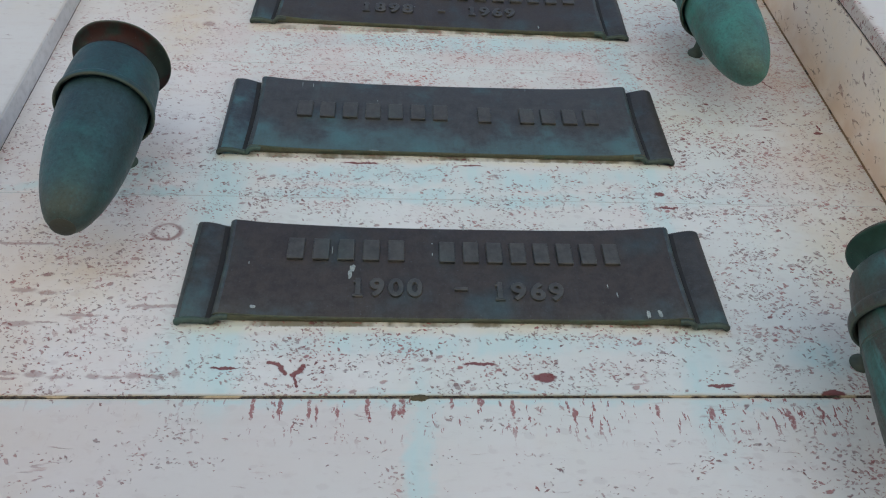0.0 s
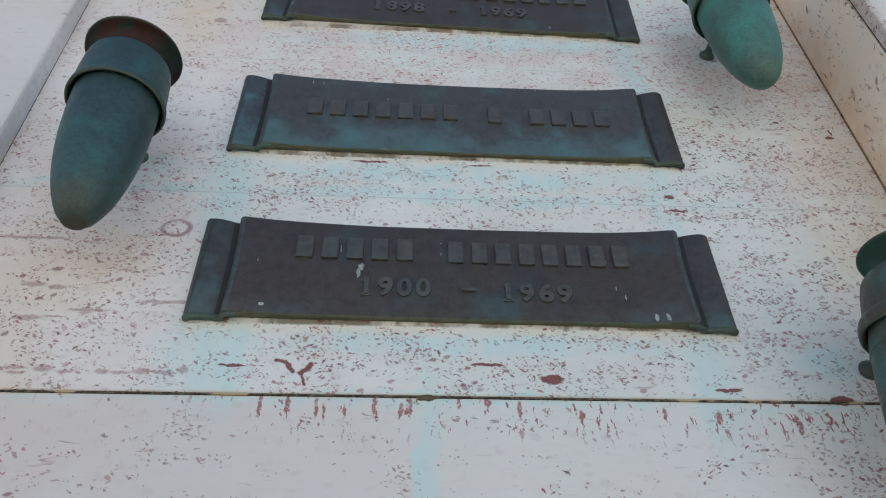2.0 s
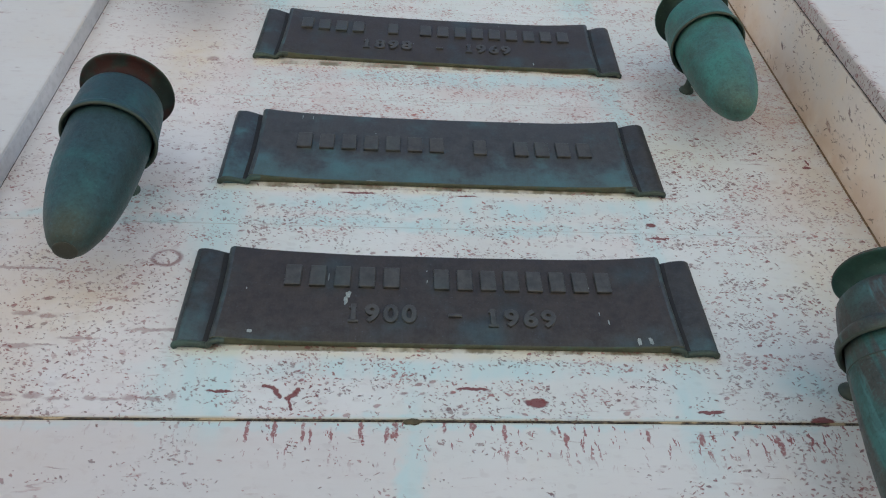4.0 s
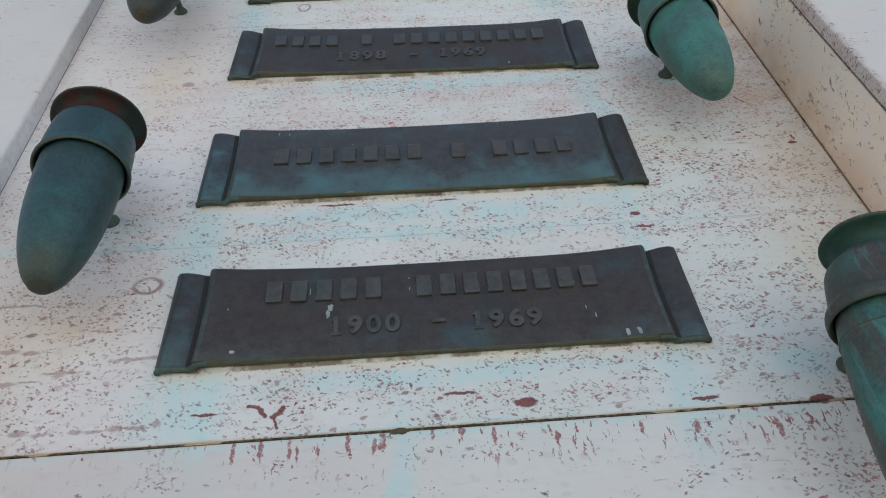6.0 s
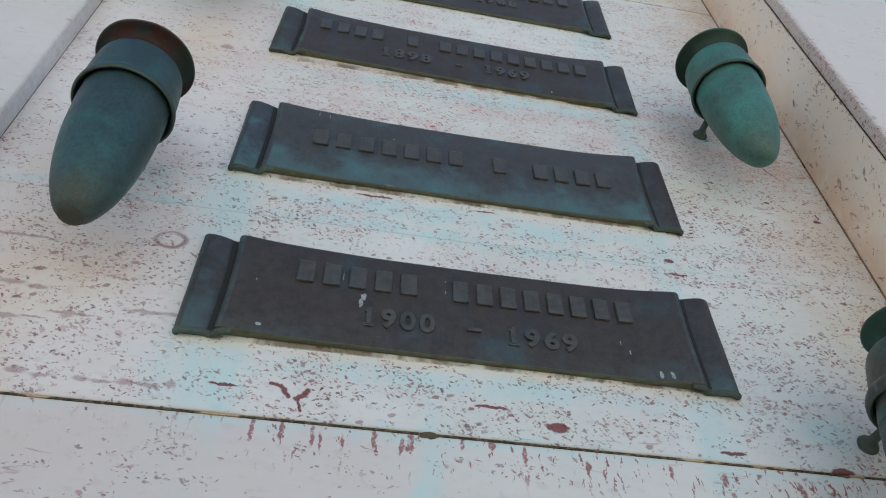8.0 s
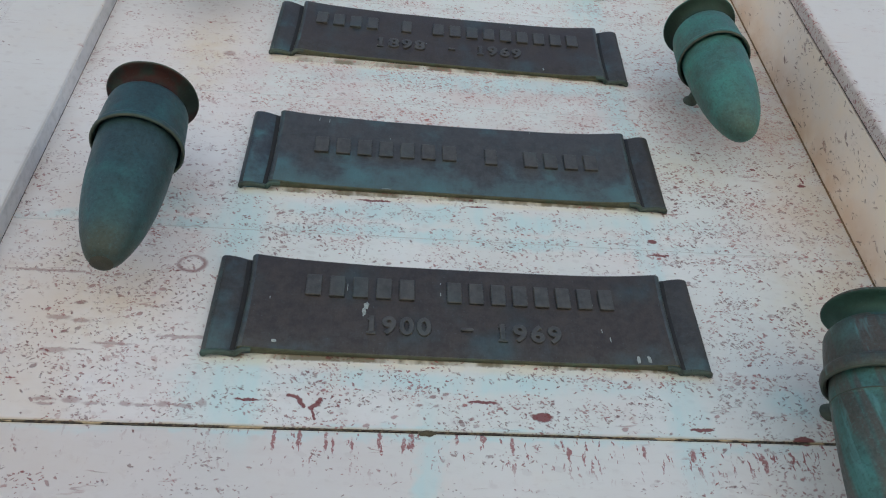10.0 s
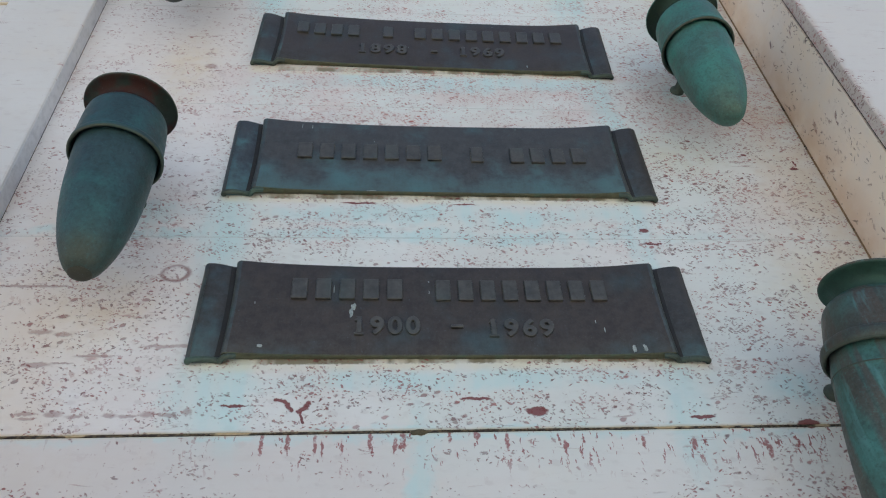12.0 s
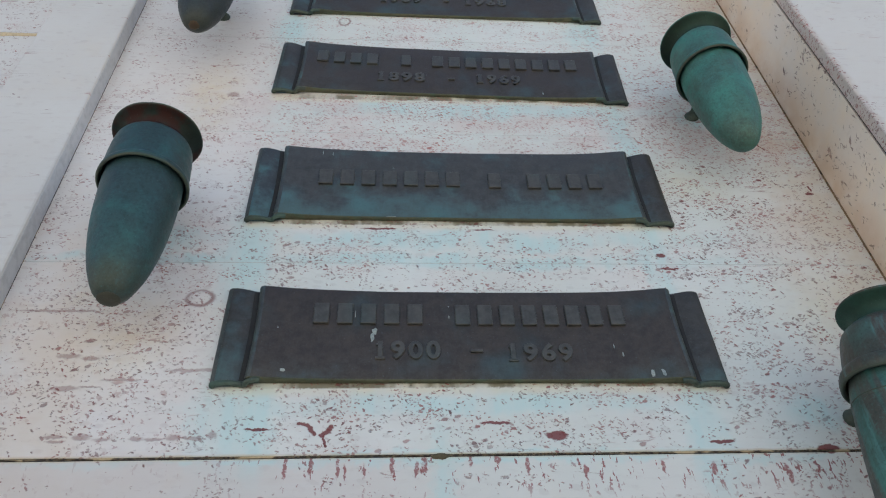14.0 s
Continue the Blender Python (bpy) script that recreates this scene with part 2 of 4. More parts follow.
    base = n.mix(n.ramp(streaky, 0.48, 0.8, 0.0, 0.5), base, (0.69, 0.60, 0.58))
    base = n.mix(n.ramp(n.noise(co, 26, 5, 0.7), 0.5, 0.8, 0.0, 0.35), base, (0.62, 0.56, 0.53))
    mottle = n.noise(n.vec("MULTIPLY", warped, (45.0, 45.0, 130.0) if not upright else (90.0, 90.0, 45.0)), 1.0, 4, 0.65)
    base = n.mix(n.ramp(mottle, 0.52, 0.72, 0.0, 0.30), base, (0.52, 0.45, 0.44))
    if marks:
        # paler, larger mauve chips gathered towards the strip
        torn = n.vec("ADD", ragged_way, n.vec("MULTIPLY", wob, (0.012, 0.0, 0.009)))
        torn = n.vec("ADD", torn, n.vec("MULTIPLY", fine, (0.009, 0.0, 0.006)))
        d, c = n.chips(n.flat(torn, False), 62, 75.0, 112.0, "MANHATTAN")
        mauve = n.math("MULTIPLY", n.ramp(n.math("SUBTRACT", n.math("MULTIPLY", n.axis(c, 1), 0.40), d), -0.05, 0.05), n.math("GREATER_THAN", n.ramp(n.noise(n.vec("MULTIPLY", co, (14.0, 14.0, 34.0)), 1.0, 2.0, 0.5), 0.46, 0.62, 0.0, 0.75), n.axis(c, 0)))
        mauve = n.math("MULTIPLY", mauve, n.math("MULTIPLY", n.ramp(x, -0.24, -0.38, 0.12, 1.0), n.ramp(z, 2.105, 2.098, 1.0, 0.3)))
        base = n.mix(n.math("MULTIPLY", mauve, 0.58), base, (0.42, 0.26, 0.26))
    d, c = n.chips(uv, 8, 58.0, 105.0)
    ghost = n.math("MULTIPLY", n.ramp(n.math("SUBTRACT", n.math("MULTIPLY", n.axis(c, 1), 0.42), d), -0.10, 0.12), n.math("GREATER_THAN", n.math("MULTIPLY_ADD", chance, 0.6, 0.15), n.axis(c, 0)))
    base = n.mix(n.math("MULTIPLY", ghost, 0.24), base, (0.44, 0.36, 0.355))
    blush = n.ramp(n.math("ADD", plenty, n.math("MULTIPLY", n.noise(co, 30, 3), 0.3)), 0.46, 0.80, 0.0, 0.20)
    base = n.mix(blush, base, (0.62, 0.41, 0.385))
    if marks and marks[0] > 2.3:
        rosy = n.math("MULTIPLY", n.math("MULTIPLY", n.ramp(z, 2.57, 2.64), n.ramp(z, 2.81, 2.76)), n.ramp(x, -0.40, -0.25))
        base = n.mix(n.math("MULTIPLY", rosy, n.ramp(n.noise(n.vec("MULTIPLY", co, (9.0, 9.0, 22.0)), 1.0, 4, 0.6), 0.38, 0.66, 0.0, 0.55)), base, (0.66, 0.47, 0.45))
    # warm spreads tan over the slab: stone tone with warm light put in
    rusty = n.noise(co, 11, 4, 0.6)
    base = n.mix(n.ramp(rusty, 0.54 - 0.2 * warm, 0.80, 0.6 * warm, 0.35 + warm), base, (0.78, 0.665, 0.545))
    # uneven brown, stronger towards the inner corner
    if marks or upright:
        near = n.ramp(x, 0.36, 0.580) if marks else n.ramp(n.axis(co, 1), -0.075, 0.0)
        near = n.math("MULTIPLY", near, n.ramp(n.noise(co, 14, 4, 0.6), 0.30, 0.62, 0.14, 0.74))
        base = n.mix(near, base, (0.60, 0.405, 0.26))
    if grey:
        base = n.mix(grey, base, (0.50, 0.505, 0.49))
    if arris:
        base = n.mix(n.math("MULTIPLY", n.ramp(n.math("ADD", x, n.math("MULTIPLY", n.noise(co, 60, 3), 0.016)), 0.596, 0.585), 0.32), base, (0.42, 0.30, 0.23))
    red = n.mix(n.noise(co, 130, 2), (0.120, 0.012, 0.014), (0.230, 0.045, 0.044))
    dark = n.mix(n.ramp(n.noise(co, 24, 3, 0.6), 0.40, 0.60), (0.300, 0.062, 0.058), (0.140, 0.040, 0.040))
    if marks and marks[0] > 2.3:
        dark = n.mix(n.math("MULTIPLY", n.math("MULTIPLY", n.ramp(z, 2.56, 2.64), n.ramp(x, -0.38, -0.26, 0.2, 1.0)), n.ramp(n.noise(co, 12, 2), 0.35, 0.6, 0.3, 1.0)), dark, (0.430, 0.150, 0.125))
    if upright:
        dark = n.mix(n.ramp(tone, 0.4, 0.6), (0.185, 0.075, 0.062), (0.105, 0.056, 0.048))
    large = blot
    if marks:
        def here(rows, at=1, reach=3):
            return [r for r in rows if r[at] + 2 * r[reach] + 0.02 > marks[0] and r[at] - 2 * r[reach] - 0.02 < marks[1]]

        def low(rows):
            return [r for r in rows if marks[0] < r[3] < marks[1]]

        soft = n.vec("ADD", co, n.vec("MULTIPLY", wob, (0.03, 0.0, 0.02)))
        soft = n.vec("ADD", soft, n.vec("MULTIPLY", big, (0.035, 0.0, 0.05)))
        runs = None
        for sx, sz, rx, rz in here(RUNS):
            one = n.spot(soft, sx, sz, rx, rz, 0.65)
            runs = one if runs is None else n.math("MAXIMUM", runs, one)
        tans = None
        for sx, sz, rx, rz in here(TANS):
            one = n.spot(soft, sx, sz, rx, rz, 0.75)
            tans = one if tans is None else n.math("MAXIMUM", tans, one)
        if tans is not None:
            base = n.mix(n.math("MULTIPLY", tans, n.ramp(n.noise(co, 40, 4, 0.65), 0.30, 0.70, 0.10, 0.55)), base, (0.66, 0.56, 0.40))
        drip = n.noise(n.vec("MULTIPLY", co, (30.0, 30.0, 3.0)), 1.0, 3, 0.6)
        runs = n.math("MULTIPLY", runs, n.ramp(drip, 0.28, 0.66, 0.25, 1.0))
        # a faint blue-green wash under all the bronze, a browner cast where no water runs
        wash = n.math("MULTIPLY", n.ramp(n.axis(soft, 0), -0.345, -0.265), n.ramp(n.noise(n.vec("MULTIPLY", co, (7.0, 1.0, 4.0)), 1.0, 4, 0.6), 0.25, 0.65, 0.25, 1.0))
        wash = n.math("MULTIPLY", wash, n.ramp(z, 2.00, 2.11, 0.45, 1.0))
        base = n.mix(n.math("MULTIPLY", wash, 0.38), base, (0.585, 0.725, 0.690))
        dry = n.math("MULTIPLY", n.ramp(x, -0.30, -0.42), n.ramp(n.noise(co, 7, 4, 0.6), 0.36, 0.70, 0.0, 0.62))
        base = n.mix(n.math("MULTIPLY", dry, n.ramp(z, 2.60, 2.35, 0.15, 1.0)), base, (0.66, 0.55, 0.45))
        base = n.mix(n.math("MULTIPLY", n.ramp(z, JOINT_Z + 0.001, JOINT_Z - 0.001), n.ramp(x, 0.10, -0.25, 0.10, 0.50)), base, (0.55, 0.50, 0.48))
        base = n.mix(n.math("MULTIPLY", runs, 0.62), base, (0.45, 0.685, 0.695))
        # ochre stains under the plaques and along the open joint
        for foot, wide in ((2.186, 0.012), (2.458, 0.010), (2.762, 0.010)):
            if not marks[0] < foot < marks[1]:
                continue
            bleed = n.math("MULTIPLY", n.ramp(z, foot - wide, foot), n.math("MULTIPLY", n.ramp(n.math("ABSOLUTE", x), 0.310, 0.290), n.ramp(z, foot + 0.02, foot + 0.01)))
            base = n.mix(n.math("MULTIPLY", bleed, n.ramp(drip, 0.30, 0.70, 0.15, 0.48)), base, (0.72, 0.63, 0.43))
            crust = n.math("MULTIPLY", n.ramp(n.math("ADD", z, n.math("MULTIPLY", n.noise(co, 170, 3, 0.65), 0.007)), foot + 0.0045, foot + 0.0075), n.ramp(n.math("ABSOLUTE", x), 0.272, 0.262))
            crust = n.math("MULTIPLY", crust, n.math("MULTIPLY", n.ramp(z, foot + 0.02, foot + 0.01), n.ramp(n.noise(n.vec("MULTIPLY", co, (26.0, 26.0, 8.0)), 1.0, 3, 0.6), 0.40, 0.58, 0.15, 0.85)))
            base = n.mix(crust, base, (0.150, 0.125, 0.070))
        edge = n.ramp(n.math("ABSOLUTE", n.math("SUBTRACT", z, JOINT_Z)), 0.0052, 0.0018)
        base = n.mix(n.math("MULTIPLY", edge, n.ramp(drip, 0.30, 0.70, 0.2, 0.65)), base, (0.56, 0.43, 0.27))
        edgy = n.vec("ADD", co, n.vec("MULTIPLY", wob, (0.010, 0.0, 0.006)))
        edgy = n.vec("ADD", edgy, n.vec("MULTIPLY", fine, (0.006, 0.0, 0.004)))
        ragged = n.vec("ADD", co, n.vec("MULTIPLY", wob, (0.008, 0.0, 0.008)))
        ragged = n.vec("ADD", ragged, n.vec("MULTIPLY", fine, (0.005, 0.0, 0.004)))
        # small red flecks that hang under the open joint
        low_streaks = STREAKS if marks[0] < 2.05 else []
        if low_streaks:
            line = n.vec("ADD", co, n.vec("MULTIPLY", wob, (0.007, 0.0, 0.012)))
            hang = n.noise(n.vec("MULTIPLY", line, (190.0, 1.0, 55.0)), 1.0, 2.0, 0.6)
            few = n.noise(n.vec("MULTIPLY", co, (16.0, 1.0, 9.0)), 1.0, 2.0, 0.5)
            under = n.math("MULTIPLY", n.ramp(z, 2.040, 2.078), n.ramp(z, 2.103, 2.098))
            under = n.math("MULTIPLY", under, n.ramp(x, -0.34, -0.12, 0.2, 1.0))
            under = n.math("MULTIPLY", under, n.ramp(n.noise(co, 260, 2, 0.6), 0.42, 0.48))
            hang = n.math("MULTIPLY", n.ramp(n.math("ADD", hang, n.math("MULTIPLY", few, 0.30)), 0.755, 0.785), under)
        streaked = None
        for sx, sz, rx, rz in low_streaks:
            streaked = n.spot(ragged, sx, sz, rx, rz, 0.22) if streaked is None else n.math("MAXIMUM", streaked, n.spot(ragged, sx, sz, rx, rz, 0.22))
        if low_streaks:
            streaked = n.math("MULTIPLY", streaked, n.ramp(n.noise(co, 240, 2, 0.6), 0.36, 0.50, 0.25, 0.95))
            hang = n.math("MAXIMUM", streaked, hang)
        for sx, sz, rx, rz in here(VEINS):
            large = n.math("MAXIMUM", large, n.spot(edgy, sx, sz, rx, rz, 0.16))
        for sx, sz, rx, rz in here(SMEARS):
            large = n.math("MAXIMUM", large, n.math("MULTIPLY", n.spot(edgy, sx, sz, rx, rz, 0.4), 0.5))
        calm = n.vec("ADD", co, n.vec("MULTIPLY", wob, (0.006, 0.0, 0.005)))
        calm = n.vec("ADD", calm, n.vec("MULTIPLY", fine, (0.003, 0.0, 0.003)))
        for stroke in low(BRANCH):
            large = n.math("MAXIMUM", large, n.stroke(calm, *stroke))
        for rx, rz, wide, tall in ((-0.336, 2.3246, 0.0185, 0.0140), (-0.190, 3.0215, 0.012, 0.015)):
            if marks[0] < rz < marks[1]:
                ring = n.math("SUBTRACT", n.spot(calm, rx, rz, wide, tall, 0.14), n.spot(edgy, rx - 0.001, rz + 0.001, 0.77 * wide, 0.75 * tall, 0.2), clamp=True)
                large = n.math("MAXIMUM", large, n.math("MULTIPLY", ring, 0.75))
    col = n.mix(n.math("MULTIPLY", pits, n.math("MULTIPLY", n.ramp(tone, 0.3, 0.7, 0.70, 0.95), n.ramp(n.noise(co, 5, 2), 0.35, 0.62, 0.76, 1.0))), base, dark)
    if marks and marks[0] < 2.05:
        col = n.mix(n.math("MULTIPLY", hang, 0.85), col, n.mix(n.noise(co, 90, 2), (0.230, 0.050, 0.055), (0.360, 0.125, 0.125)))
        large = n.math("MAXIMUM", large, n.math("MULTIPLY", hang, 0.2))
    col = n.mix(n.math("MULTIPLY", large, 0.90), col, red)
    grain = n.noise(co, 900, 2)
    deep = n.math("MAXIMUM", pits, large)
    n.bump(n.math("SUBTRACT", n.math("MULTIPLY", grain, 0.14), deep), 0.0010, 0.8)
    n.bsdf.inputs["Specular IOR Level"].default_value = 0.25
    return n.done(col, n.ramp(cloud, 0.3, 0.7, 0.45, 0.60))


def mortar(name, colour, gaps, cut=0.43):
    n = Nodes(name)
    along = n.noise(n.vec("MULTIPLY", n.co, (14.0, 14.0, 40.0)), 1.0, 3, 0.6)
    fine = n.noise(n.co, 240, 3)
    col = n.mix(n.ramp(along, cut - 0.02, cut + 0.02, 0.0, gaps), colour, (0.018, 0.014, 0.012))
    col = n.mix(n.ramp(fine, 0.4, 0.7, 0.0, 0.5), col, tuple(0.6 * c for c in colour))
    n.bump(fine, 0.001)
    return n.done(col, 0.9)


def bronze(name, metal_colour, patina, amount, streaks=0.0, green=(0.05, 0.17, 0.17), gloss=0.5, foot=0.0, green_mix=0.55, grain=11, tip=0.0):
    """Weathered bronze: brown metal under blue-green patina. foot: more patina along the lower edge. tip: a brown stain that rises from the lowest point."""
    n = Nodes(name)
    info = n.tree.nodes.new("ShaderNodeObjectInfo")
    shift = n.vec("MULTIPLY", info.outputs["Location"], (3.7, 0.0, 5.3))
    co = n.vec("ADD", n.co, shift)
    clouds = n.noise(co, grain, 4, 0.55)
    fine = n.noise(co, 85, 4, 0.65)
    runs = n.noise(n.vec("MULTIPLY", co, (60.0, 60.0, 7.0)), 1.0, 4, 0.6)
    wide = n.noise(n.vec("MULTIPLY", co, (38.0, 38.0, 4.5)), 1.0, 2, 0.5)
    f = n.math("ADD", n.math("MULTIPLY", clouds, 0.75), n.math("MULTIPLY", fine, 0.25))
    if foot:
        f = n.math("ADD", f, n.ramp(n.axis(n.co, 2), 0.085, 0.0, 0.0, foot))
    f = n.ramp(f, 0.62 - amount, 0.98 - amount)
    metal_var = n.mix(n.ramp(fine, 0.3, 0.7), metal_colour, tuple(1.5 * c for c in metal_colour))
    col = n.mix(f, metal_var, patina)
    col = n.mix(n.ramp(clouds, 0.50 if green_mix < 0.7 else 0.41, 0.80 if green_mix < 0.7 else 0.57, 0.0, green_mix), col, green)
    if tip:
        rise = n.math("MULTIPLY_ADD", n.noise(co, 26, 4, 0.65), 0.11, n.axis(n.co, 2))
        col = n.mix(n.math("MULTIPLY", n.ramp(rise, -0.090, -0.150), tip), col, (0.060, 0.066, 0.042))
    if streaks:
        col = n.mix(n.math("MULTIPLY", n.ramp(wide, 0.50, 0.58), streaks), col, (0.088, 0.072, 0.058))
        col = n.mix(n.math("MULTIPLY", n.ramp(runs, 0.56, 0.70), 0.6 * streaks), col, (0.12, 0.30, 0.29))
    else:
        col = n.mix(n.ramp(runs, 0.58, 0.80, 0.0, 0.12), col, tuple(1.7 * c for c in patina))
    col = n.mix(n.ramp(n.noise(co, 34, 5, 0.7), 0.50, 0.72, 0.0, 0.30), col, tuple(0.62 * c for c in metal_colour))
    col = n.mix(n.ramp(n.noise(co, 420, 2), 0.66, 0.80, 0.0, 0.32), col, (0.14, 0.21, 0.20))
    grit_mix = 0.26 if tip or streaks else 0.10
    grit = n.noise(co, 280, 3, 0.7)
    col = n.mix(n.ramp(grit, 0.52, 0.70, 0.0, grit_mix), col, tuple(1.5 * c for c in patina))
    col = n.mix(n.ramp(grit, 0.48, 0.32, 0.0, 1.4 * grit_mix), col, tuple(0.5 * c for c in metal_colour))
    brush = n.noise(n.vec("MULTIPLY", co, (420.0, 420.0, 26.0)), 1.0, 2.0, 0.5)
    col = n.mix(n.ramp(brush, 0.45, 0.75, 0.0, 0.08), col, tuple(0.5 * c for c in metal_colour))
    n.bump(n.math("ADD", n.math("ADD", fine, n.math("MULTIPLY", brush, 0.3)), n.math("MULTIPLY", n.noise(co, 600, 2), 0.45)), 0.0007, 0.6)
    n.bsdf.inputs["Specular IOR Level"].default_value = 0.4
    return n.done(col, n.ramp(fine, 0.3, 0.7, gloss - 0.08, gloss + 0.12), n.math("MULTIPLY", n.ramp(f, 0.0, 1.0, 1.0, 0.25), 0.35))


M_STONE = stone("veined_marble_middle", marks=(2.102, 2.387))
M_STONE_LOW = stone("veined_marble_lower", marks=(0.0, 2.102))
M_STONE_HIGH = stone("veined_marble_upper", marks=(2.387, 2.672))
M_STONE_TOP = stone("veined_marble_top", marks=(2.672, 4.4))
M_SIDE = stone("veined_marble_plain", density=-0.06, grey=0.35)
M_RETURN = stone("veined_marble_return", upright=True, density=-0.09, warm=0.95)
M_FACE = stone("veined_marble_pale", density=-0.42, grey=0.42)
M_ARRIS = stone("veined_marble_worn_arris", density=-0.36, arris=True, grey=0.42)
M_TAN = mortar("tan_mortar", (0.60, 0.49, 0.33), 0.0)
M_LUMP = mortar("mossy_mortar", (0.10, 0.085, 0.05), 0.0)
M_OPEN = mortar("crumbled_mortar", (0.50, 0.39, 0.24), 0.95, 0.445)
M_SUNK = mortar("sunken_mortar", (0.36, 0.26, 0.16), 1.0, 0.44)
M_TIGHT = mortar("grey_grout", (0.52, 0.53, 0.50), 0.0)
M_OCHRE = mortar("brown_corner_mortar", (0.22, 0.135, 0.072), 0.8, 0.58)
M_GAP = mortar("dark_joint", (0.03, 0.022, 0.018), 1.0)
M_PLAQUE = bronze("brown_bronze", (0.052, 0.0430, 0.0380), (0.057, 0.083, 0.091), 0.06, green=(0.05, 0.115, 0.125), gloss=0.48, foot=0.16)
M_PLAQUE_BLUE = bronze("blue_bronze", (0.060, 0.059, 0.057), (0.074, 0.132, 0.142), 0.12, green=(0.075, 0.20, 0.215), gloss=0.48, foot=0.30, grain=16, green_mix=0.38)
M_LETTER = bronze("raised_letter_bronze", (0.070, 0.067, 0.060), (0.084, 0.102, 0.100), 0.10, green=(0.07, 0.11, 0.10), gloss=0.42)
M_GROOVE_SHADE = bronze("groove_shade", (0.031, 0.030, 0.029), (0.034, 0.046, 0.050), 0.06, green=(0.040, 0.066, 0.068), gloss=0.65)
M_EDGEBLUE = bronze("teal_worn_edge", (0.056, 0.062, 0.060), (0.078, 0.120, 0.122), 0.15, green=(0.07, 0.16, 0.155), gloss=0.45, grain=30)
M_EDGEGREEN = bronze("green_bronze_edge", (0.056, 0.066, 0.050), (0.066, 0.128, 0.108), 0.2, green=(0.058, 0.130, 0.100), gloss=0.6)
M_VASE_BLUE = bronze("blue_green_vase", (0.030, 0.055, 0.057), (0.029, 0.098, 0.104), 0.20, green=(0.034, 0.125, 0.112), gloss=0.47, grain=20, tip=0.65)
M_VASE_DARK = bronze("dark_blue_vase", (0.028, 0.033, 0.037), (0.029, 0.054, 0.064), 0.12, green=(0.030, 0.075, 0.078), gloss=0.5, grain=20, tip=0.5)
M_VASE_GREEN = bronze("green_vase", (0.058, 0.112, 0.092), (0.052, 0.200, 0.168), 0.27, green=(0.058, 0.240, 0.186), gloss=0.50, grain=20, tip=0.30)
M_VASE_STREAK = bronze("streaked_vase", (0.045, 0.085, 0.070), (0.050, 0.175, 0.158), 0.24, streaks=0.8, green=(0.06, 0.235, 0.205), gloss=0.48)
M_SLEEVE_BROWN = bronze("brown_streaked_sleeve", (0.058, 0.062, 0.050), (0.055, 0.120, 0.112), 0.14, streaks=0.9, green=(0.06, 0.20, 0.18), gloss=0.5)
# lips: own rust and green, darkened for the shade under the flare
M_RUST = bronze("rust_red_lip", (0.026, 0.0062, 0.0036), (0.011, 0.008, 0.006), 0.16, green=(0.010, 0.025, 0.018), gloss=0.6, green_mix=0.9, grain=26)
M_GREENLIP = bronze("dark_green_lip", (0.013, 0.026, 0.017), (0.016, 0.044, 0.029), 0.15, green=(0.022, 0.07, 0.045), gloss=0.6)
M_TEALLIP = bronze("teal_green_lip", (0.019, 0.048, 0.034), (0.024, 0.080, 0.057), 0.20, green=(0.032, 0.115, 0.080), gloss=0.55, grain=20)
M_CURL_BROWN = bronze("brown_scroll_bronze", (0.050, 0.047, 0.044), (0.064, 0.106, 0.114), 0.15, green=(0.055, 0.135, 0.145), gloss=0.48, foot=0.12, green_mix=0.5, grain=22)
M_BEAD = bronze("olive_worn_edge", (0.052, 0.062, 0.045), (0.050, 0.085, 0.072), 0.15, green=(0.045, 0.10, 0.085), gloss=0.55)
M_RIM = bronze("worn_olive_rim", (0.086, 0.086, 0.052), (0.074, 0.112, 0.074), 0.14, green=(0.066, 0.135, 0.090), gloss=0.55, grain=40)
M_TIP = bronze("brown_green_tip", (0.046, 0.046, 0.034), (0.040, 0.064, 0.055), 0.14, green=(0.06, 0.09, 0.055), gloss=0.6, grain=40)
M_RUSTTIP = bronze("rusty_tip", (0.075, 0.048, 0.028), (0.055, 0.058, 0.042), 0.05, green=(0.06, 0.07, 0.045), gloss=0.6, grain=40)
M_CURL_BLUE = bronze("teal_scroll_bronze", (0.050, 0.056, 0.060), (0.075, 0.150, 0.165), 0.20, green=(0.085, 0.235, 0.245), gloss=0.48, foot=0.18, green_mix=0.66, grain=24)


def plain(name, a, b, scale, rough, bump=0.0):
    n = Nodes(name)
    f = n.noise(n.co, scale, 5, 0.6)
    g = n.noise(n.co, scale * 14, 3, 0.6)
    col = n.mix(n.ramp(f, 0.3, 0.7), a, b)
    col = n.mix(n.ramp(g, 0.4, 0.75, 0.0, 0.4), col, tuple(0.6 * c for c in a))
    if bump:
        n.bump(g, bump)
    return n.done(col, rough)


M_GROUND = plain("pale_bounce_ground", (0.50, 0.46, 0.40), (0.58, 0.54, 0.48), 1.5, 0.85, 0.002)
M_SPLASH = plain("white_droppings", (0.20, 0.25, 0.24), (0.42, 0.46, 0.44), 160, 0.8, 0.0005)
M_STRIP_SHADE = plain("shaded_grey_edge", (0.50, 0.505, 0.53), (0.58, 0.585, 0.605), 6, 0.5, 0.0004)
M_BARK = plain("grey_bark", (0.10, 0.08, 0.06), (0.17, 0.14, 0.11), 6, 0.9, 0.01)
M_ROOF = plain("grey_render", (0.42, 0.40, 0.37), (0.52, 0.50, 0.47), 3, 0.85, 0.002)


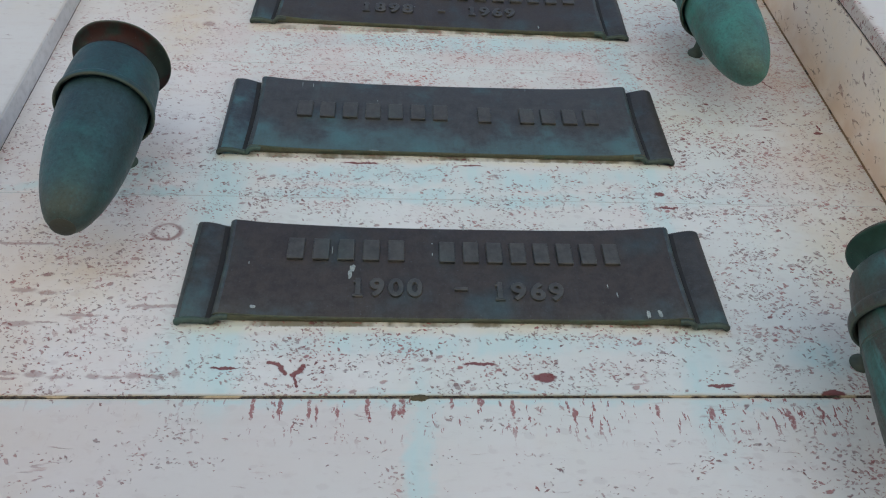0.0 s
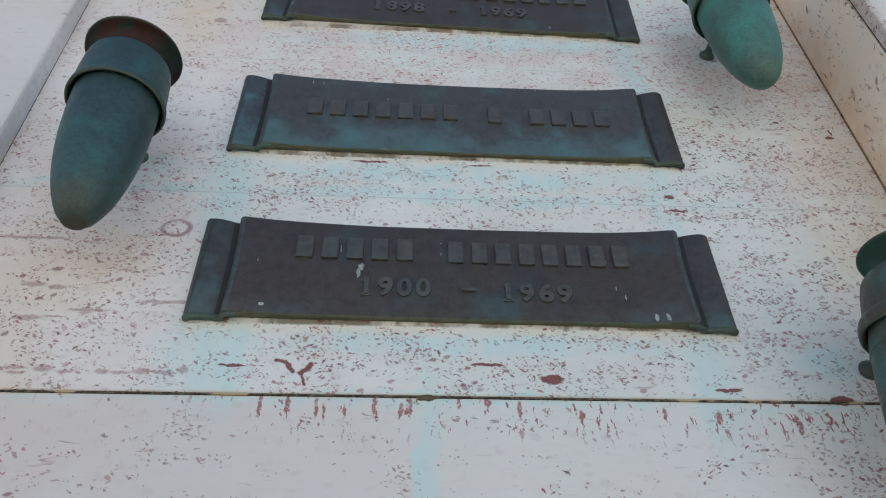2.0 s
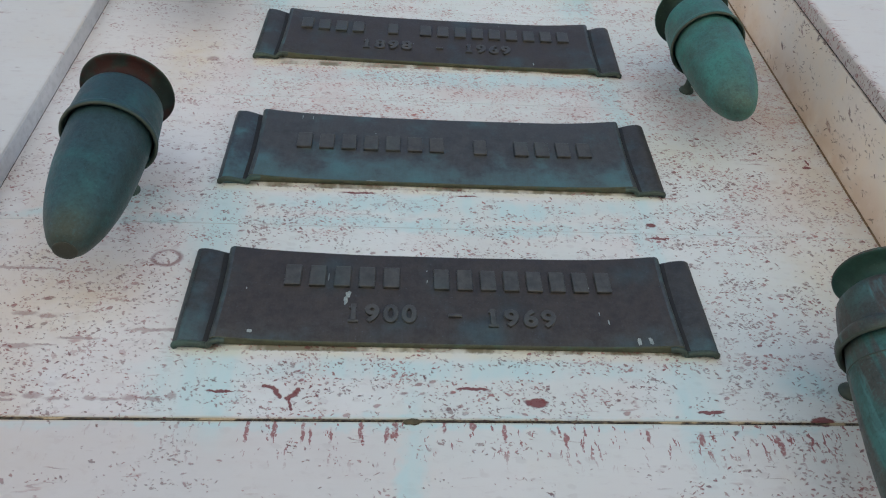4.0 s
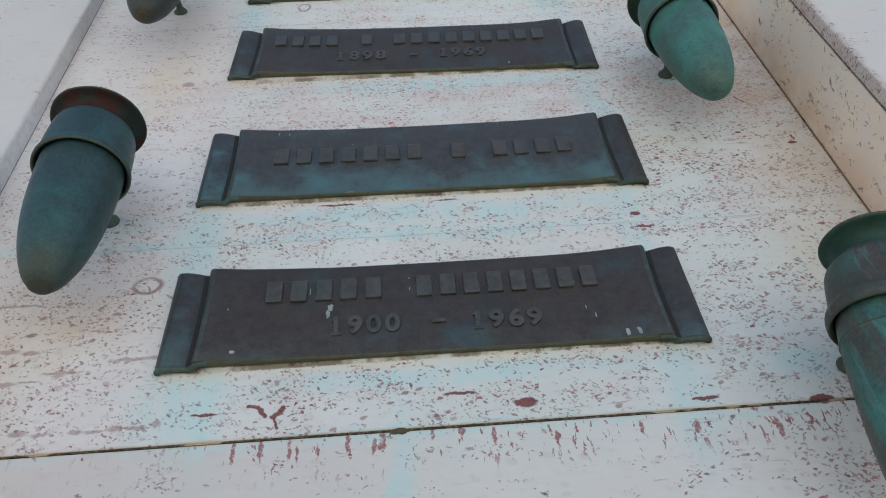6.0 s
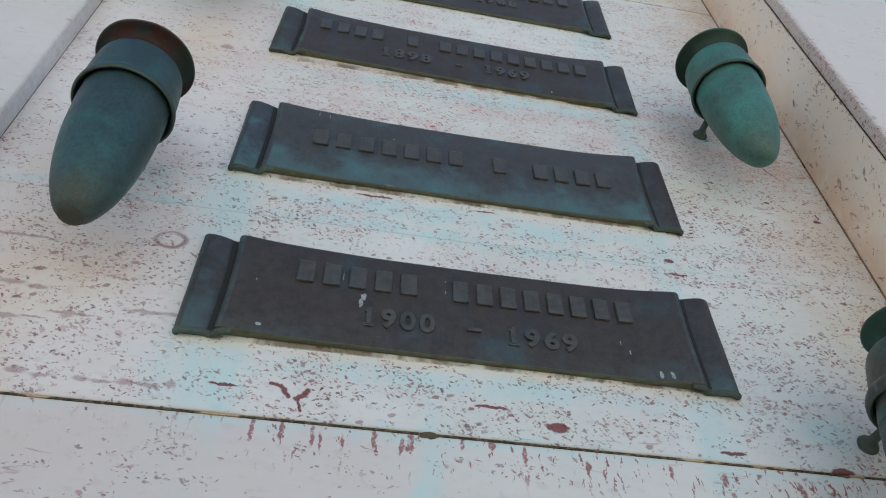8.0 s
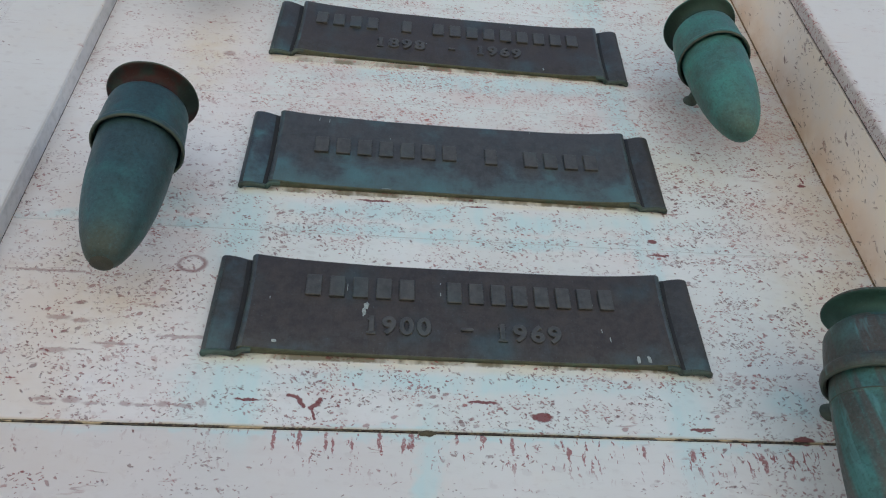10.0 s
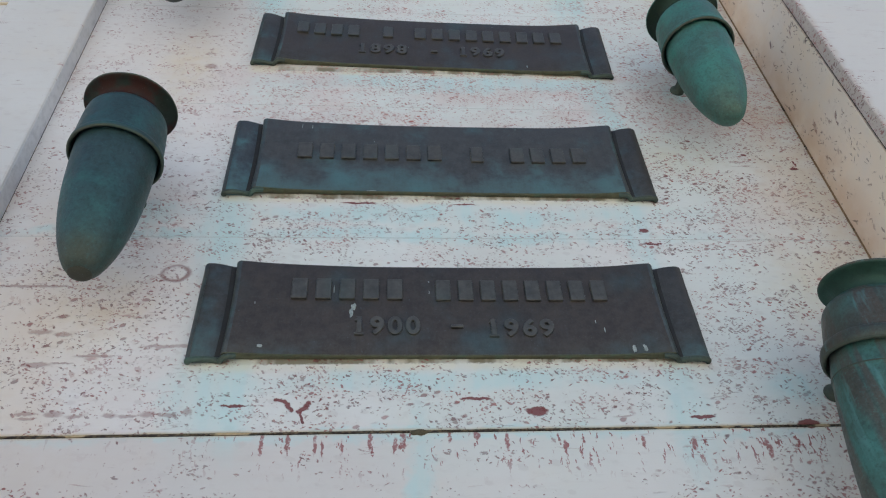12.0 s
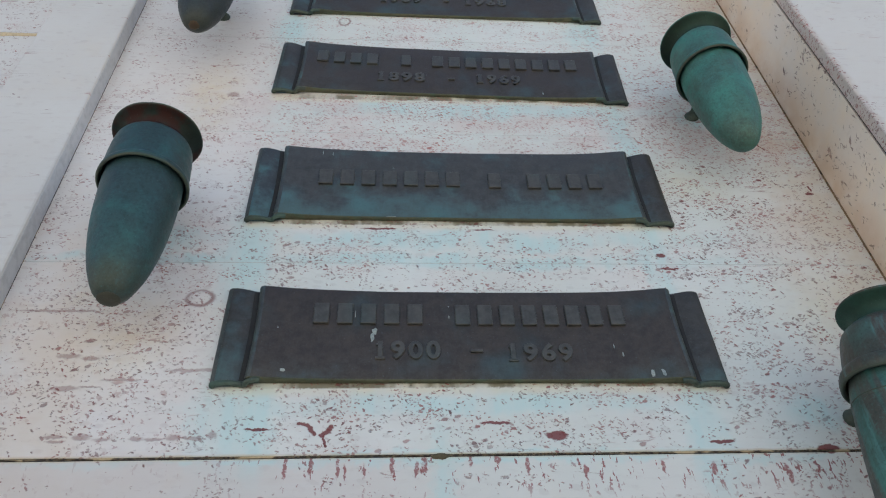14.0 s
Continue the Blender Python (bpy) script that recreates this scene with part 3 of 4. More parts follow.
def leaf_material():
    n = Nodes("glossy_green_leaf")
    r = n.tree.nodes.new("ShaderNodeNewGeometry").outputs["Random Per Island"]
    col = n.mix(r, (0.010, 0.026, 0.004), (0.034, 0.070, 0.010))
    n.bsdf.inputs["Transmission Weight"].default_value = 0.0
    trans = n.tree.nodes.new("ShaderNodeBsdfTranslucent")
    n.put(trans.inputs[0], n.mix(0.5, col, (0.10, 0.20, 0.02)))
    both = n.tree.nodes.new("ShaderNodeMixShader")
    both.inputs[0].default_value = 0.25
    n.tree.links.new(n.bsdf.outputs[0], both.inputs[1])
    n.tree.links.new(trans.outputs[0], both.inputs[2])
    n.tree.links.new(both.outputs[0], n.tree.nodes["Material Output"].inputs[0])
    return n.done(col, 0.35)


M_LEAF = leaf_material()


# ---- building helpers ----
def part(name, bm, material, parent=None, label="", smooth=None):
    """Links a bmesh as one mesh object under a thing. smooth: the angle up to which edges are shaded round."""
    me = bpy.data.meshes.new(name)
    bm.normal_update()
    if smooth is not None:
        for e in bm.edges:
            e.smooth = len(e.link_faces) == 2 and e.calc_face_angle(0) < radians(smooth)
        for f in bm.faces:
            f.smooth = True
    bm.to_mesh(me)
    bm.free()
    me.materials.append(material)
    ob = new(name, me)
    if parent is not None:
        ob.parent = parent
    if label:
        ob["label"] = label
    return ob


def empty(name, m):
    ob = new(name)
    ob.empty_display_size = 0.05
    ob.matrix_world = m
    return ob


def box(x0, x1, y0, y1, z0, z1, bevel=0.0, bm=None):
    bm = bm or bmesh.new()
    made = bmesh.ops.create_cube(bm, size=1.0)["verts"]
    for v in made:
        v.co = Vector(((x0 + x1) / 2 + v.co.x * (x1 - x0), (y0 + y1) / 2 + v.co.y * (y1 - y0), (z0 + z1) / 2 + v.co.z * (z1 - z0)))
    if bevel:
        edges = list({e for v in made for e in v.link_edges})
        bmesh.ops.bevel(bm, geom=edges, offset=bevel, segments=2, affect="EDGES", profile=0.5)
    return bm


def lathe(profile, segments=56, wobble=0.0, seed=0):
    """A turned body from (radius, height) pairs; the ends close where the radius is nought."""
    bm = bmesh.new()
    rings = []
    for r, z in profile:
        if r <= 1e-6:
            rings.append([bm.verts.new((0, 0, z))])
            continue
        ring = []
        for k in range(segments):
            a = 2 * math.pi * k / segments
            q = r * (1 + wobble * noise.noise(Vector((2 * math.cos(a) + seed, 2 * math.sin(a), z * 20))))
            ring.append(bm.verts.new((q * math.cos(a), q * math.sin(a), z)))
        rings.append(ring)
    for a, b in zip(rings, rings[1:]):
        for k in range(segments):
            j = (k + 1) % segments
            if len(a) == 1:
                bm.faces.new((a[0], b[j], b[k]))
            elif len(b) == 1:
                bm.faces.new((a[k], a[j], b[0]))
            else:
                bm.faces.new((a[k], a[j], b[j], b[k]))
    bmesh.ops.recalc_face_normals(bm, faces=bm.faces[:])
    return bm


def bezier_profile(points, steps=6):
    """Rounds a profile by Catmull-Rom through its points."""
    out = []
    p = [points[0]] + list(points) + [points[-1]]
    for a, b, c, d in zip(p, p[1:], p[2:], p[3:]):
        for s in range(steps):
            t = s / steps
            out.append(tuple(0.5 * (2 * b[i] + (c[i] - a[i]) * t + (2 * a[i] - 5 * b[i] + 4 * c[i] - d[i]) * t * t + (3 * b[i] - a[i] - 3 * c[i] + d[i]) * t ** 3) for i in (0, 1)))
    out.append(points[-1])
    return out


def limb(bm, points, r0, r1, sides=9):
    """A round rod through the points, tapering from r0 to r1."""
    rings = []
    for k, p in enumerate(points):
        q = points[min(k + 1, len(points) - 1)] - points[max(k - 1, 0)]
        turn = q.to_track_quat("Z", "Y").to_matrix()
        r = r0 + (r1 - r0) * k / (len(points) - 1)
        rings.append([bm.verts.new(p + turn @ Vector((r * math.cos(2 * math.pi * j / sides), r * math.sin(2 * math.pi * j / sides), 0))) for j in range(sides)])
    for a, b in zip(rings, rings[1:]):
        for j in range(sides):
            bm.faces.new((a[j], a[(j + 1) % sides], b[(j + 1) % sides], b[j]))
    bm.faces.new(rings[0][::-1])
    bm.faces.new(rings[-1])


# ---- structure ----
JOINT, PITCH = 2.102, 0.285
X0, X1 = -0.576, 0.576
STRIP0 = -0.716
# the strip and the pilaster stand a little off plumb
LEAN = Matrix.Translation((0, 0, 2.45)) @ pose(0, 0, 0, 0, -0.5, 0) @ Matrix.Translation((0, 0, -2.45))
ROOF = 4.38

# unseen ground; its paleness is chosen to throw light up at the wall
ground = tagged(part("ground", box(-600, 600, -600, 600, -0.3, 0.0), M_GROUND), "unseen ground before the niche wall, pale to bounce light", "ground", kind="structure")

# unseen block with a flat top, added behind the niche fronts to shade them
tagged(part("wall_core", box(-4.4, 0.800, 0.022, 3.2, 0.0, ROOF), M_ROOF), "unseen plain block behind the marble niche fronts, added for shade", "wall", kind="structure")
top = tagged(part("roof_slab", box(-4.5, 0.95, -0.20, 3.3, ROOF, ROOF + 0.14, 0.01), M_ROOF), "unseen plain flat slab added over the niche wall", "roof", kind="structure")


def smear(x0, x1, z, half, seed):
    """A ragged band of mortar wiped along a joint."""
    bm = bmesh.new()
    rows = []
    for k in range(61):
        x = x0 + (x1 - x0) * k / 60
        ends = min(1.0, 0.25 + 6 * (60 - k) / 60)
        up = half * ends * (0.85 + 0.8 * noise.noise(Vector((x * 14, seed, 0))) + 0.3 * noise.noise(Vector((x * 60, seed, 1))))
        down = half * ends * (0.85 + 0.8 * noise.noise(Vector((x * 16, seed, 5))) + 0.3 * noise.noise(Vector((x * 60, seed, 6))))
        lift = 0.0026 + 0.0012 * noise.noise(Vector((x * 40, seed, 9)))
        rows.append([bm.verts.new((x, y, z + h)) for y, h in ((0.004, up), (-0.0006, up), (-lift, 0.55 * up), (-lift, -0.5 * down), (-0.0006, -down), (0.004, -down))])
    for a, b in zip(rows, rows[1:]):
        for j in range(5):
            bm.faces.new((a[j], a[j + 1], b[j + 1], b[j]))
    bm.faces.new(rows[0])
    bm.faces.new(rows[-1][::-1])
    bmesh.ops.recalc_face_normals(bm, faces=bm.faces[:])
    return bm


def course(name, label, x0, x1, y_face, material, wide_joints, tight):
    """A stack of marble niche fronts with the joints between them."""
    base = tagged(empty(name, Matrix.Translation((0, 0, 2.1006)) @ pose(0, 0, 0, 0, -math.degrees(TILT), 0) @ Matrix.Translation((0, 0, -JOINT))), label, "wall", kind="structure")
    for k in range(-8, 8):
        lo, hi = JOINT + k * PITCH, JOINT + (k + 1) * PITCH
        lo = max(lo, -0.02)
        gap_lo = 0.0018 if k in wide_joints else 0.0004
        gap_hi = 0.0018 if k + 1 in wide_joints else 0.0004
        part("panel", box(x0 + 0.0006, x1 - 0.0006, y_face, y_face + 0.02, lo + gap_lo, hi - gap_hi, 0.0006), material(k), base)
        if k > -8:
            wide = k in wide_joints
            if wide:
                part("joint_filler", box(x0, x1, y_face + 0.0012, y_face + 0.018, lo - 0.0002, lo + 0.0030), M_OPEN, base, "crumbling ochre mortar with dark gaps")
                part("joint_bed", box(x0, x1, y_face + 0.0050, y_face + 0.018, lo - 0.0030, lo - 0.0002), M_SUNK, base, "sunken mortar, missing in dark stretches")
            else:
                part("joint_filler", box(x0, x1, y_face + 0.0004, y_face + 0.018, lo - 0.0012, lo + 0.0012), M_TIGHT, base)
                if tight is M_TAN:
                    part("mortar_smear", smear(x0, STRIP0 - 0.016, lo - 0.010, 0.021 if k % 2 == 0 else 0.014, k), tight, base, "smeared tan mortar", smooth=60)
    return base


wall_main = course("wall_niches", "white veined marble niche fronts with dark red pits", X0 - 0.08, X1 + 0.08, 0.0, lambda k: M_STONE_LOW if k < 0 else (M_STONE, M_STONE_HIGH, M_STONE_TOP)[min(k, 2)], (0, 4), M_TIGHT)
course("wall_niches_side", "white veined marble niche fronts beside a stone strip", -1.90, STRIP0 + 0.04, 0.0, lambda k: M_SIDE, (), M_TAN)
lump = bmesh.new()
bmesh.ops.create_icosphere(lump, subdivisions=3, radius=1.0)
for v in lump.verts:
    q = 1 + 0.45 * noise.noise(v.co * 1.9 + Vector((4, 1, 7)))
    v.co = Vector((-0.042 + 0.0085 * q * v.co.x, -0.0005 + 0.0032 * q * v.co.y, JOINT - 0.0012 + (0.0040 if v.co.z < 0 else 0.0022) * q * v.co.z))
part("mortar_lump", lump, M_LUMP, wall_main, "greenish brown lump of mortar in the joint", smooth=60)
strip = tagged(part("trim_strip", box(STRIP0, X0 - 0.0006, -0.0290, 0.012, -0.05, ROOF - 0.02, 0.0035), M_FACE), "smooth pale marble strip between niche columns", "trim", kind="structure")
strip.matrix_world = LEAN
part("strip_joint", box(X0 - 0.001, X0 + 0.0008, -0.0003, 0.008, -0.05, ROOF - 0.02), M_SUNK, strip, "thin dark joint beside the strip")
# separate edge plate: its blue-grey stands for cool skylight on the strip's side
part("strip_edge", box(X0 - 0.0042, X0, -0.0250, 0.0115, -0.05, ROOF - 0.02, 0.0005), M_STRIP_SHADE, strip, "smooth strip edge, its cool shade put into blue-grey")
tagged(part("trim_strip_far", box(-4.4, -1.90, -0.0145, 0.021, 0.0, ROOF, 0.0018), M_FACE), "plain pale marble wall facing", "wall", kind="structure")

pilaster = tagged(empty("pilaster", LEAN), "projecting white marble pilaster beside the niche wall", "pilaster", kind="structure")
part("return_slab", box(X1, X1 + 0.03, -0.1168, 0.0215, -0.05, ROOF - 0.02, 0.0010), M_RETURN, pilaster, "white marble return with upright pits, tan in part for warm light")
part("face_slab", box(X1 - 0.001, 0.843, -0.140, -0.1205, -0.05, ROOF - 0.02, 0.0022), M_ARRIS, pilaster, "pale marble facing slab")
part("end_slab", box(0.775, 0.841, -0.1185, 3.2, -0.05, ROOF - 0.02, 0.002), M_FACE, pilaster)
part("joint_filler", box(X1 + 0.003, 0.773, -0.1204, -0.1150, -0.05, ROOF - 0.02), M_GAP, pilaster)
part("corner_filler", box(X1 - 0.0022, X1 - 0.0002, -0.0016, 0.004, -0.05, ROOF - 0.02), M_OCHRE, pilaster, "thin ochre mortar in the inner corner")


# ---- bronze name plaques shaped like unrolled scrolls ----
SHEET = [(0.000, 0.0058), (0.10, 0.0060), (0.17, 0.0067), (0.215, 0.0082), (0.240, 0.0101), (0.252, 0.0112), (0.2585, 0.0112), (0.2622, 0.0100), (0.2634, 0.0066), (0.2630, 0.0030)]
CURL = [(0.2634, 0.0022), (0.2672, 0.0028), (0.2722, 0.0046), (0.2800, 0.0074), (0.2880, 0.0092), (0.2945, 0.0094), (0.3000, 0.0074), (0.3025, 0.0042), (0.3010, 0.0000)]


# path of the rolled hem under a scroll end: out from the sheet, round its edge, along the curl
HEM = [(0.2470, -0.0085, -0.0006), (0.2535, -0.0104, -0.0020), (0.2590, -0.0102, -0.0036), (0.2622, -0.0072, -0.0042), (0.2640, -0.0038, -0.0032), (0.2690, -0.0032, -0.0026),
       (0.2770, -0.0054, -0.0030), (0.2860, -0.0078, -0.0040), (0.2930, -0.0084, -0.0050), (0.2985, -0.0064, -0.0052), (0.2995, -0.0030, -0.0044)]


def round_path(points, steps):
    """Rounds a path in space by Catmull-Rom through its points."""
    flat = bezier_profile([(p[0], p[1]) for p in points], steps)
    high = bezier_profile([(p[0], p[2]) for p in points], steps)
    return [(a[0], a[1], b[1]) for a, b in zip(flat, high)]


def swept(profile, z0, z1, back, edge=0.0022, sag=0.0, flare=0.0, bow=0.0):
    """A solid with the given front (x, depth), running up from z0 to z1, its rims rounded. flare: how much higher its top stands towards the ends; bow: how far its sides draw in half-way up."""
    bm = bmesh.new()
    levels = [(z0 + 0.0002, 0.72), (z0 + edge * 0.3, 0.90), (z0 + edge, 1.0), (z0 + 0.25 * (z1 - z0), 1.0), (z0 + 0.5 * (z1 - z0), 1.0),
              (z0 + 0.75 * (z1 - z0), 1.0), (z1 - edge, 1.0), (z1 - edge * 0.3, 0.90), (z1 - 0.0002, 0.72)]
    rows = []
    for z, s in levels:
        row = []
        for x, d in profile:
            lift = sag * noise.noise(Vector((x * 9, z * 20, 0.3)))
            high = (z - z0) / (z1 - z0)
            up = flare * ((abs(x) / 0.26) ** 3 - 0.4 * max(0.0, (abs(x) - 0.2535) / 0.01) ** 2 * (abs(x) < 0.264)) * high
            narrow = 1 - bow * 4 * high * (1 - high) * (abs(x) / 0.26) ** 6
            row.append(bm.verts.new((x * narrow, -(back + (d - back) * s) - lift, z + 0.6 * lift + up)))
        rows.append((row, [bm.verts.new((v.co.x, -back, v.co.z)) for v in row]))
    last = len(profile) - 1
    for (a, a_back), (b, b_back) in zip(rows, rows[1:]):
        for k in range(last):
            bm.faces.new((a[k], a[k + 1], b[k + 1], b[k]))
            bm.faces.new((a_back[k + 1], a_back[k], b_back[k], b_back[k + 1]))
        for k in (0, last):
            bm.faces.new((a[k], b[k], b_back[k], a_back[k]))
    for front, rear in (rows[0], rows[-1]):
        for k in range(last):
            bm.faces.new((front[k], front[k + 1], rear[k + 1], rear[k]))
    bmesh.ops.remove_doubles(bm, verts=bm.verts[:], dist=1e-6)
    bmesh.ops.recalc_face_normals(bm, faces=bm.faces[:])
    return bm


def mirrored(profile):
    return [(-x, d) for x, d in reversed(profile)]


def depth_at(x):
    x = abs(x)
    for (a, da), (b, db) in zip(SHEET, SHEET[1:]):
        if a <= x <= b:
            return da + (db - da) * (x - a) / (b - a)
    return SHEET[0][1]


def letter_bars(parent, x0, x1, count, z, tall=0.0315):
    """A word as plain raised bars, one for each letter."""
    pitch = (x1 - x0) / count
    for k in range(count):
        a = x0 + (k + 0.14) * pitch
        b = x0 + (k + 0.80) * pitch
        d = depth_at((a + b) / 2)
        part("letter_bar", box(a, b, -d - 0.0038, -d + 0.002, z, z + tall, 0.0011), M_LETTER, parent)


def year(parent, digits, x0, x1, z, tall=0.0265):
    """Raised numerals fitted between x0 and x1."""
    cu = bpy.data.curves.new("numerals", "FONT")
    cu.body, cu.size, cu.extrude, cu.offset, cu.space_character = digits, 1.0, 0.045, 0.020, 1.25
    cu.bevel_depth, cu.bevel_resolution = 0.018, 1
    tmp = bpy.data.objects.new("numerals", cu)
    scene.collection.objects.link(tmp)
    bpy.context.view_layer.update()
    me = bpy.data.meshes.new_from_object(tmp.evaluated_get(bpy.context.evaluated_depsgraph_get()))
    bpy.data.objects.remove(tmp)
    co = np.empty(len(me.vertices) * 3)
    me.vertices.foreach_get("co", co)
    co = co.reshape(-1, 3)
    lo, hi = co.min(0), co.max(0)
    out = np.empty_like(co)
    out[:, 0] = x0 + (co[:, 0] - lo[0]) / (hi[0] - lo[0]) * (x1 - x0)
    out[:, 2] = z + (co[:, 1] - lo[1]) / (hi[1] - lo[1]) * tall
    out[:, 1] = -depth_at(x0) - 0.0014 - (co[:, 2] - lo[2]) / (hi[2] - lo[2]) * 0.0034 + 0.002
    me.vertices.foreach_set("co", out.ravel())
    me.materials.clear()
    me.materials.append(M_LETTER)
    me.update()
    ob = new("year", me)
    ob.parent = parent
    # the leading figure one stands on a short serif
    low = out[(out[:, 2] < z + 0.05 * tall) & (out[:, 0] < x0 + 0.22 * (x1 - x0))][:, 0]
    mid, d = (low.min() + low.max()) / 2, depth_at(x0)
    part("serif", box(mid - 0.0058, mid + 0.0058, -d - 0.0028, -d + 0.002, z - 0.0002, z + 0.0034, 0.0007), M_LETTER, parent)
    part("serif", box(mid - 0.0052, mid + 0.0004, -d - 0.0027, -d + 0.002, z + 0.74 * tall, z + 0.86 * tall, 0.0007), M_LETTER, parent)
    return ob


def plaque(z, tilt, tall, label, face, words, dates, spots, x=0.0, wide=1.0):
    """z: height of the lower edge. words: (x0, x1, letters, height). dates: (text, x0, x1, height)."""
    base = tagged(empty("name_plaque", pose(x, 0, z, 0, tilt, 0) @ Matrix.Diagonal((wide, 1, 1, 1))), label, "plaque", "bronze name plaques")
    full = mirrored(bezier_profile(SHEET[1:], 4)) + bezier_profile(SHEET, 4)
    plate = part("plate", swept(full, 0.001, tall - 0.0018, 0.001, 0.003, 0.0008, 0.0058, 0.008), face, base, smooth=50)
    part("lower_rim", swept([(x * 0.998, d + 0.0006) for x, d in full if abs(x) < 0.2625], -0.0002, 0.0030, 0.001, 0.0012), M_RIM, plate, "worn olive lower rim", smooth=50)
    for name_side, profile in (("r", CURL), ("l", mirrored(CURL))):
        end = part("scroll_end", swept(bezier_profile(profile, 4), -0.004, tall - 0.002, 0.0, 0.003, 0.0012, 0.0018), M_CURL_BLUE if face is M_PLAQUE_BLUE and name_side == "l" else M_CURL_BROWN, base, smooth=50)
        side = 1 if name_side == "r" else -1
        lip = bmesh.new()
        limb(lip, [Vector((side * px, py + 0.0006, pz)) for px, py, pz in round_path(HEM, 5)], 0.0033, 0.0038, 12)
        bmesh.ops.recalc_face_normals(lip, faces=lip.faces[:])
        part("rolled_hem", lip, M_EDGEGREEN, end, "green rolled hem of the scroll", smooth=70)
        side_rim = [(0.2560, 0.0108), (0.2580, 0.0116), (0.2608, 0.0113), (0.2630, 0.0098), (0.2638, 0.0080)]
        part("side_rim", swept(bezier_profile(side_rim if side == 1 else mirrored(side_rim), 3), 0.0012, tall - 0.0020, 0.004, 0.002, 0.0008, 0.0058, 0.008), M_EDGEBLUE, plate, "teal worn edge of the sheet", smooth=50)
        # dark strip: the groove's shade put into the bronze colour
        groove = [(0.2632, 0.0030), (0.2655, 0.0034), (0.2680, 0.0041), (0.2705, 0.0053)]
        part("groove", swept(bezier_profile(groove if side == 1 else mirrored(groove), 3), -0.0010, tall - 0.0045, 0.0006, 0.002, 0.0010, 0.0018, 0.006), M_GROOVE_SHADE, end, "dark strip for the shade in the groove", smooth=50)
        if side == -1:
            curl_edge = [(0.2965, 0.0094), (0.2990, 0.0087), (0.3012, 0.0068), (0.3026, 0.0044)]
            part("curl_edge", swept(bezier_profile(mirrored(curl_edge), 3), -0.0030, tall - 0.0024, 0.001, 0.002, 0.0012, 0.0018), M_EDGEBLUE, end, "teal worn edge of the curl", smooth=50)
    for x0, x1, count, h in words:
        letter_bars(plate, x0, x1, count, h)
    for text, x0, x1, h in dates:
        if text == "-":
            d = depth_at(x0)
            part("dash", box(x0, x1, -d - 0.003, -d + 0.002, h, h + 0.0045, 0.0009), M_LETTER, plate)
        else:
            year(plate, text, x0, x1, h)
    for sx, h, w, t in spots:
        bm = bmesh.new()
        bmesh.ops.create_icosphere(bm, subdivisions=2, radius=1.0)
        for v in bm.verts:
            q = 1 + 0.75 * noise.noise(v.co * 2.3 + Vector((sx * 90, h * 70, 0)))
            v.co = Vector((sx + v.co.x * w * q, -depth_at(sx) + v.co.y * 0.0006, h + v.co.z * t * q))
        part("dropping", bm, M_SPLASH, plate, "pale dried dropping", smooth=60)
    return base


plaque(2.1922, 0.0, 0.1390, "dark brown bronze scroll plaque with raised years 1900 - 1969", M_PLAQUE,
       [(-0.197, -0.053, 5, 0.082), (-0.022, 0.200, 8, 0.081)],
       [("1900", -0.113, -0.038, 0.0295), ("-", -0.002, 0.013, 0.040), ("1969", 0.046, 0.122, 0.0270)],
       [(-0.1175, 0.072, 0.0034, 0.0050), (-0.120, 0.063, 0.0022, 0.0065), (0.1625, 0.090, 0.005, 0.004), (0.157, 0.086, 0.004, 0.0025), (0.213, 0.010, 0.0022, 0.0055), (0.2265, 0.010, 0.0024, 0.0055), (-0.222, 0.013, 0.0034, 0.0022),
        (0.183, 0.038, 0.0007, 0.0035), (0.174, 0.050, 0.0006, 0.003), (0.119, 0.049, 0.001, 0.0012), (-0.026, 0.112, 0.0008, 0.001), (-0.142, 0.098, 0.0006, 0.006), (-0.026, 0.095, 0.0006, 0.0022),
        (0.012, 0.139, 0.0006, 0.005), (-0.234, 0.075, 0.0005, 0.002)])
plaque(2.4660, 0.0, 0.1520, "bronze scroll plaque with blue-green patina and a raised name", M_PLAQUE_BLUE,
       [(-0.211, 0.006, 7, 0.068), (0.038, 0.066, 1, 0.066), (0.096, 0.217, 4, 0.066)],
       [],
       [(-0.205, 0.142, 0.0005, 0.004), (-0.190, 0.140, 0.0006, 0.004), (-0.098, 0.110, 0.0008, 0.0009), (0.115, 0.146, 0.0006, 0.003), (-0.10, 0.003, 0.006, 0.0012)], x=0.0005, wide=1.0055)
plaque(2.7725, 1.4, 0.1465, "slightly tilted bronze scroll plaque with raised years 1898 - 1969", M_PLAQUE,
       [(-0.240, -0.124, 4, 0.084), (-0.092, -0.066, 1, 0.084), (-0.038, 0.230, 9, 0.084)],
       [("1898", -0.125, -0.046, 0.0345), ("-", -0.006, 0.006, 0.044), ("1969", 0.047, 0.121, 0.0375)],
       [(-0.044, 0.058, 0.0007, 0.002), (0.157, 0.014, 0.0012, 0.0035), (0.105, 0.133, 0.0008, 0.001), (0.29, 0.05, 0.004, 0.012)], x=-0.0020)
plaque(3.0417, 0.6, 0.1480, "weathered bronze scroll plaque with raised years 1909 - 1968", M_PLAQUE,
       [(-0.230, -0.045, 7, 0.090), (0.020, 0.232, 7, 0.088)],
       [("1909", -0.128, -0.050, 0.045), ("-", -0.006, 0.006, 0.054), ("1968", 0.040, 0.120, 0.044)],
       [(0.10, 0.083, 0.003, 0.003), (-0.235, 0.05, 0.001, 0.002)])


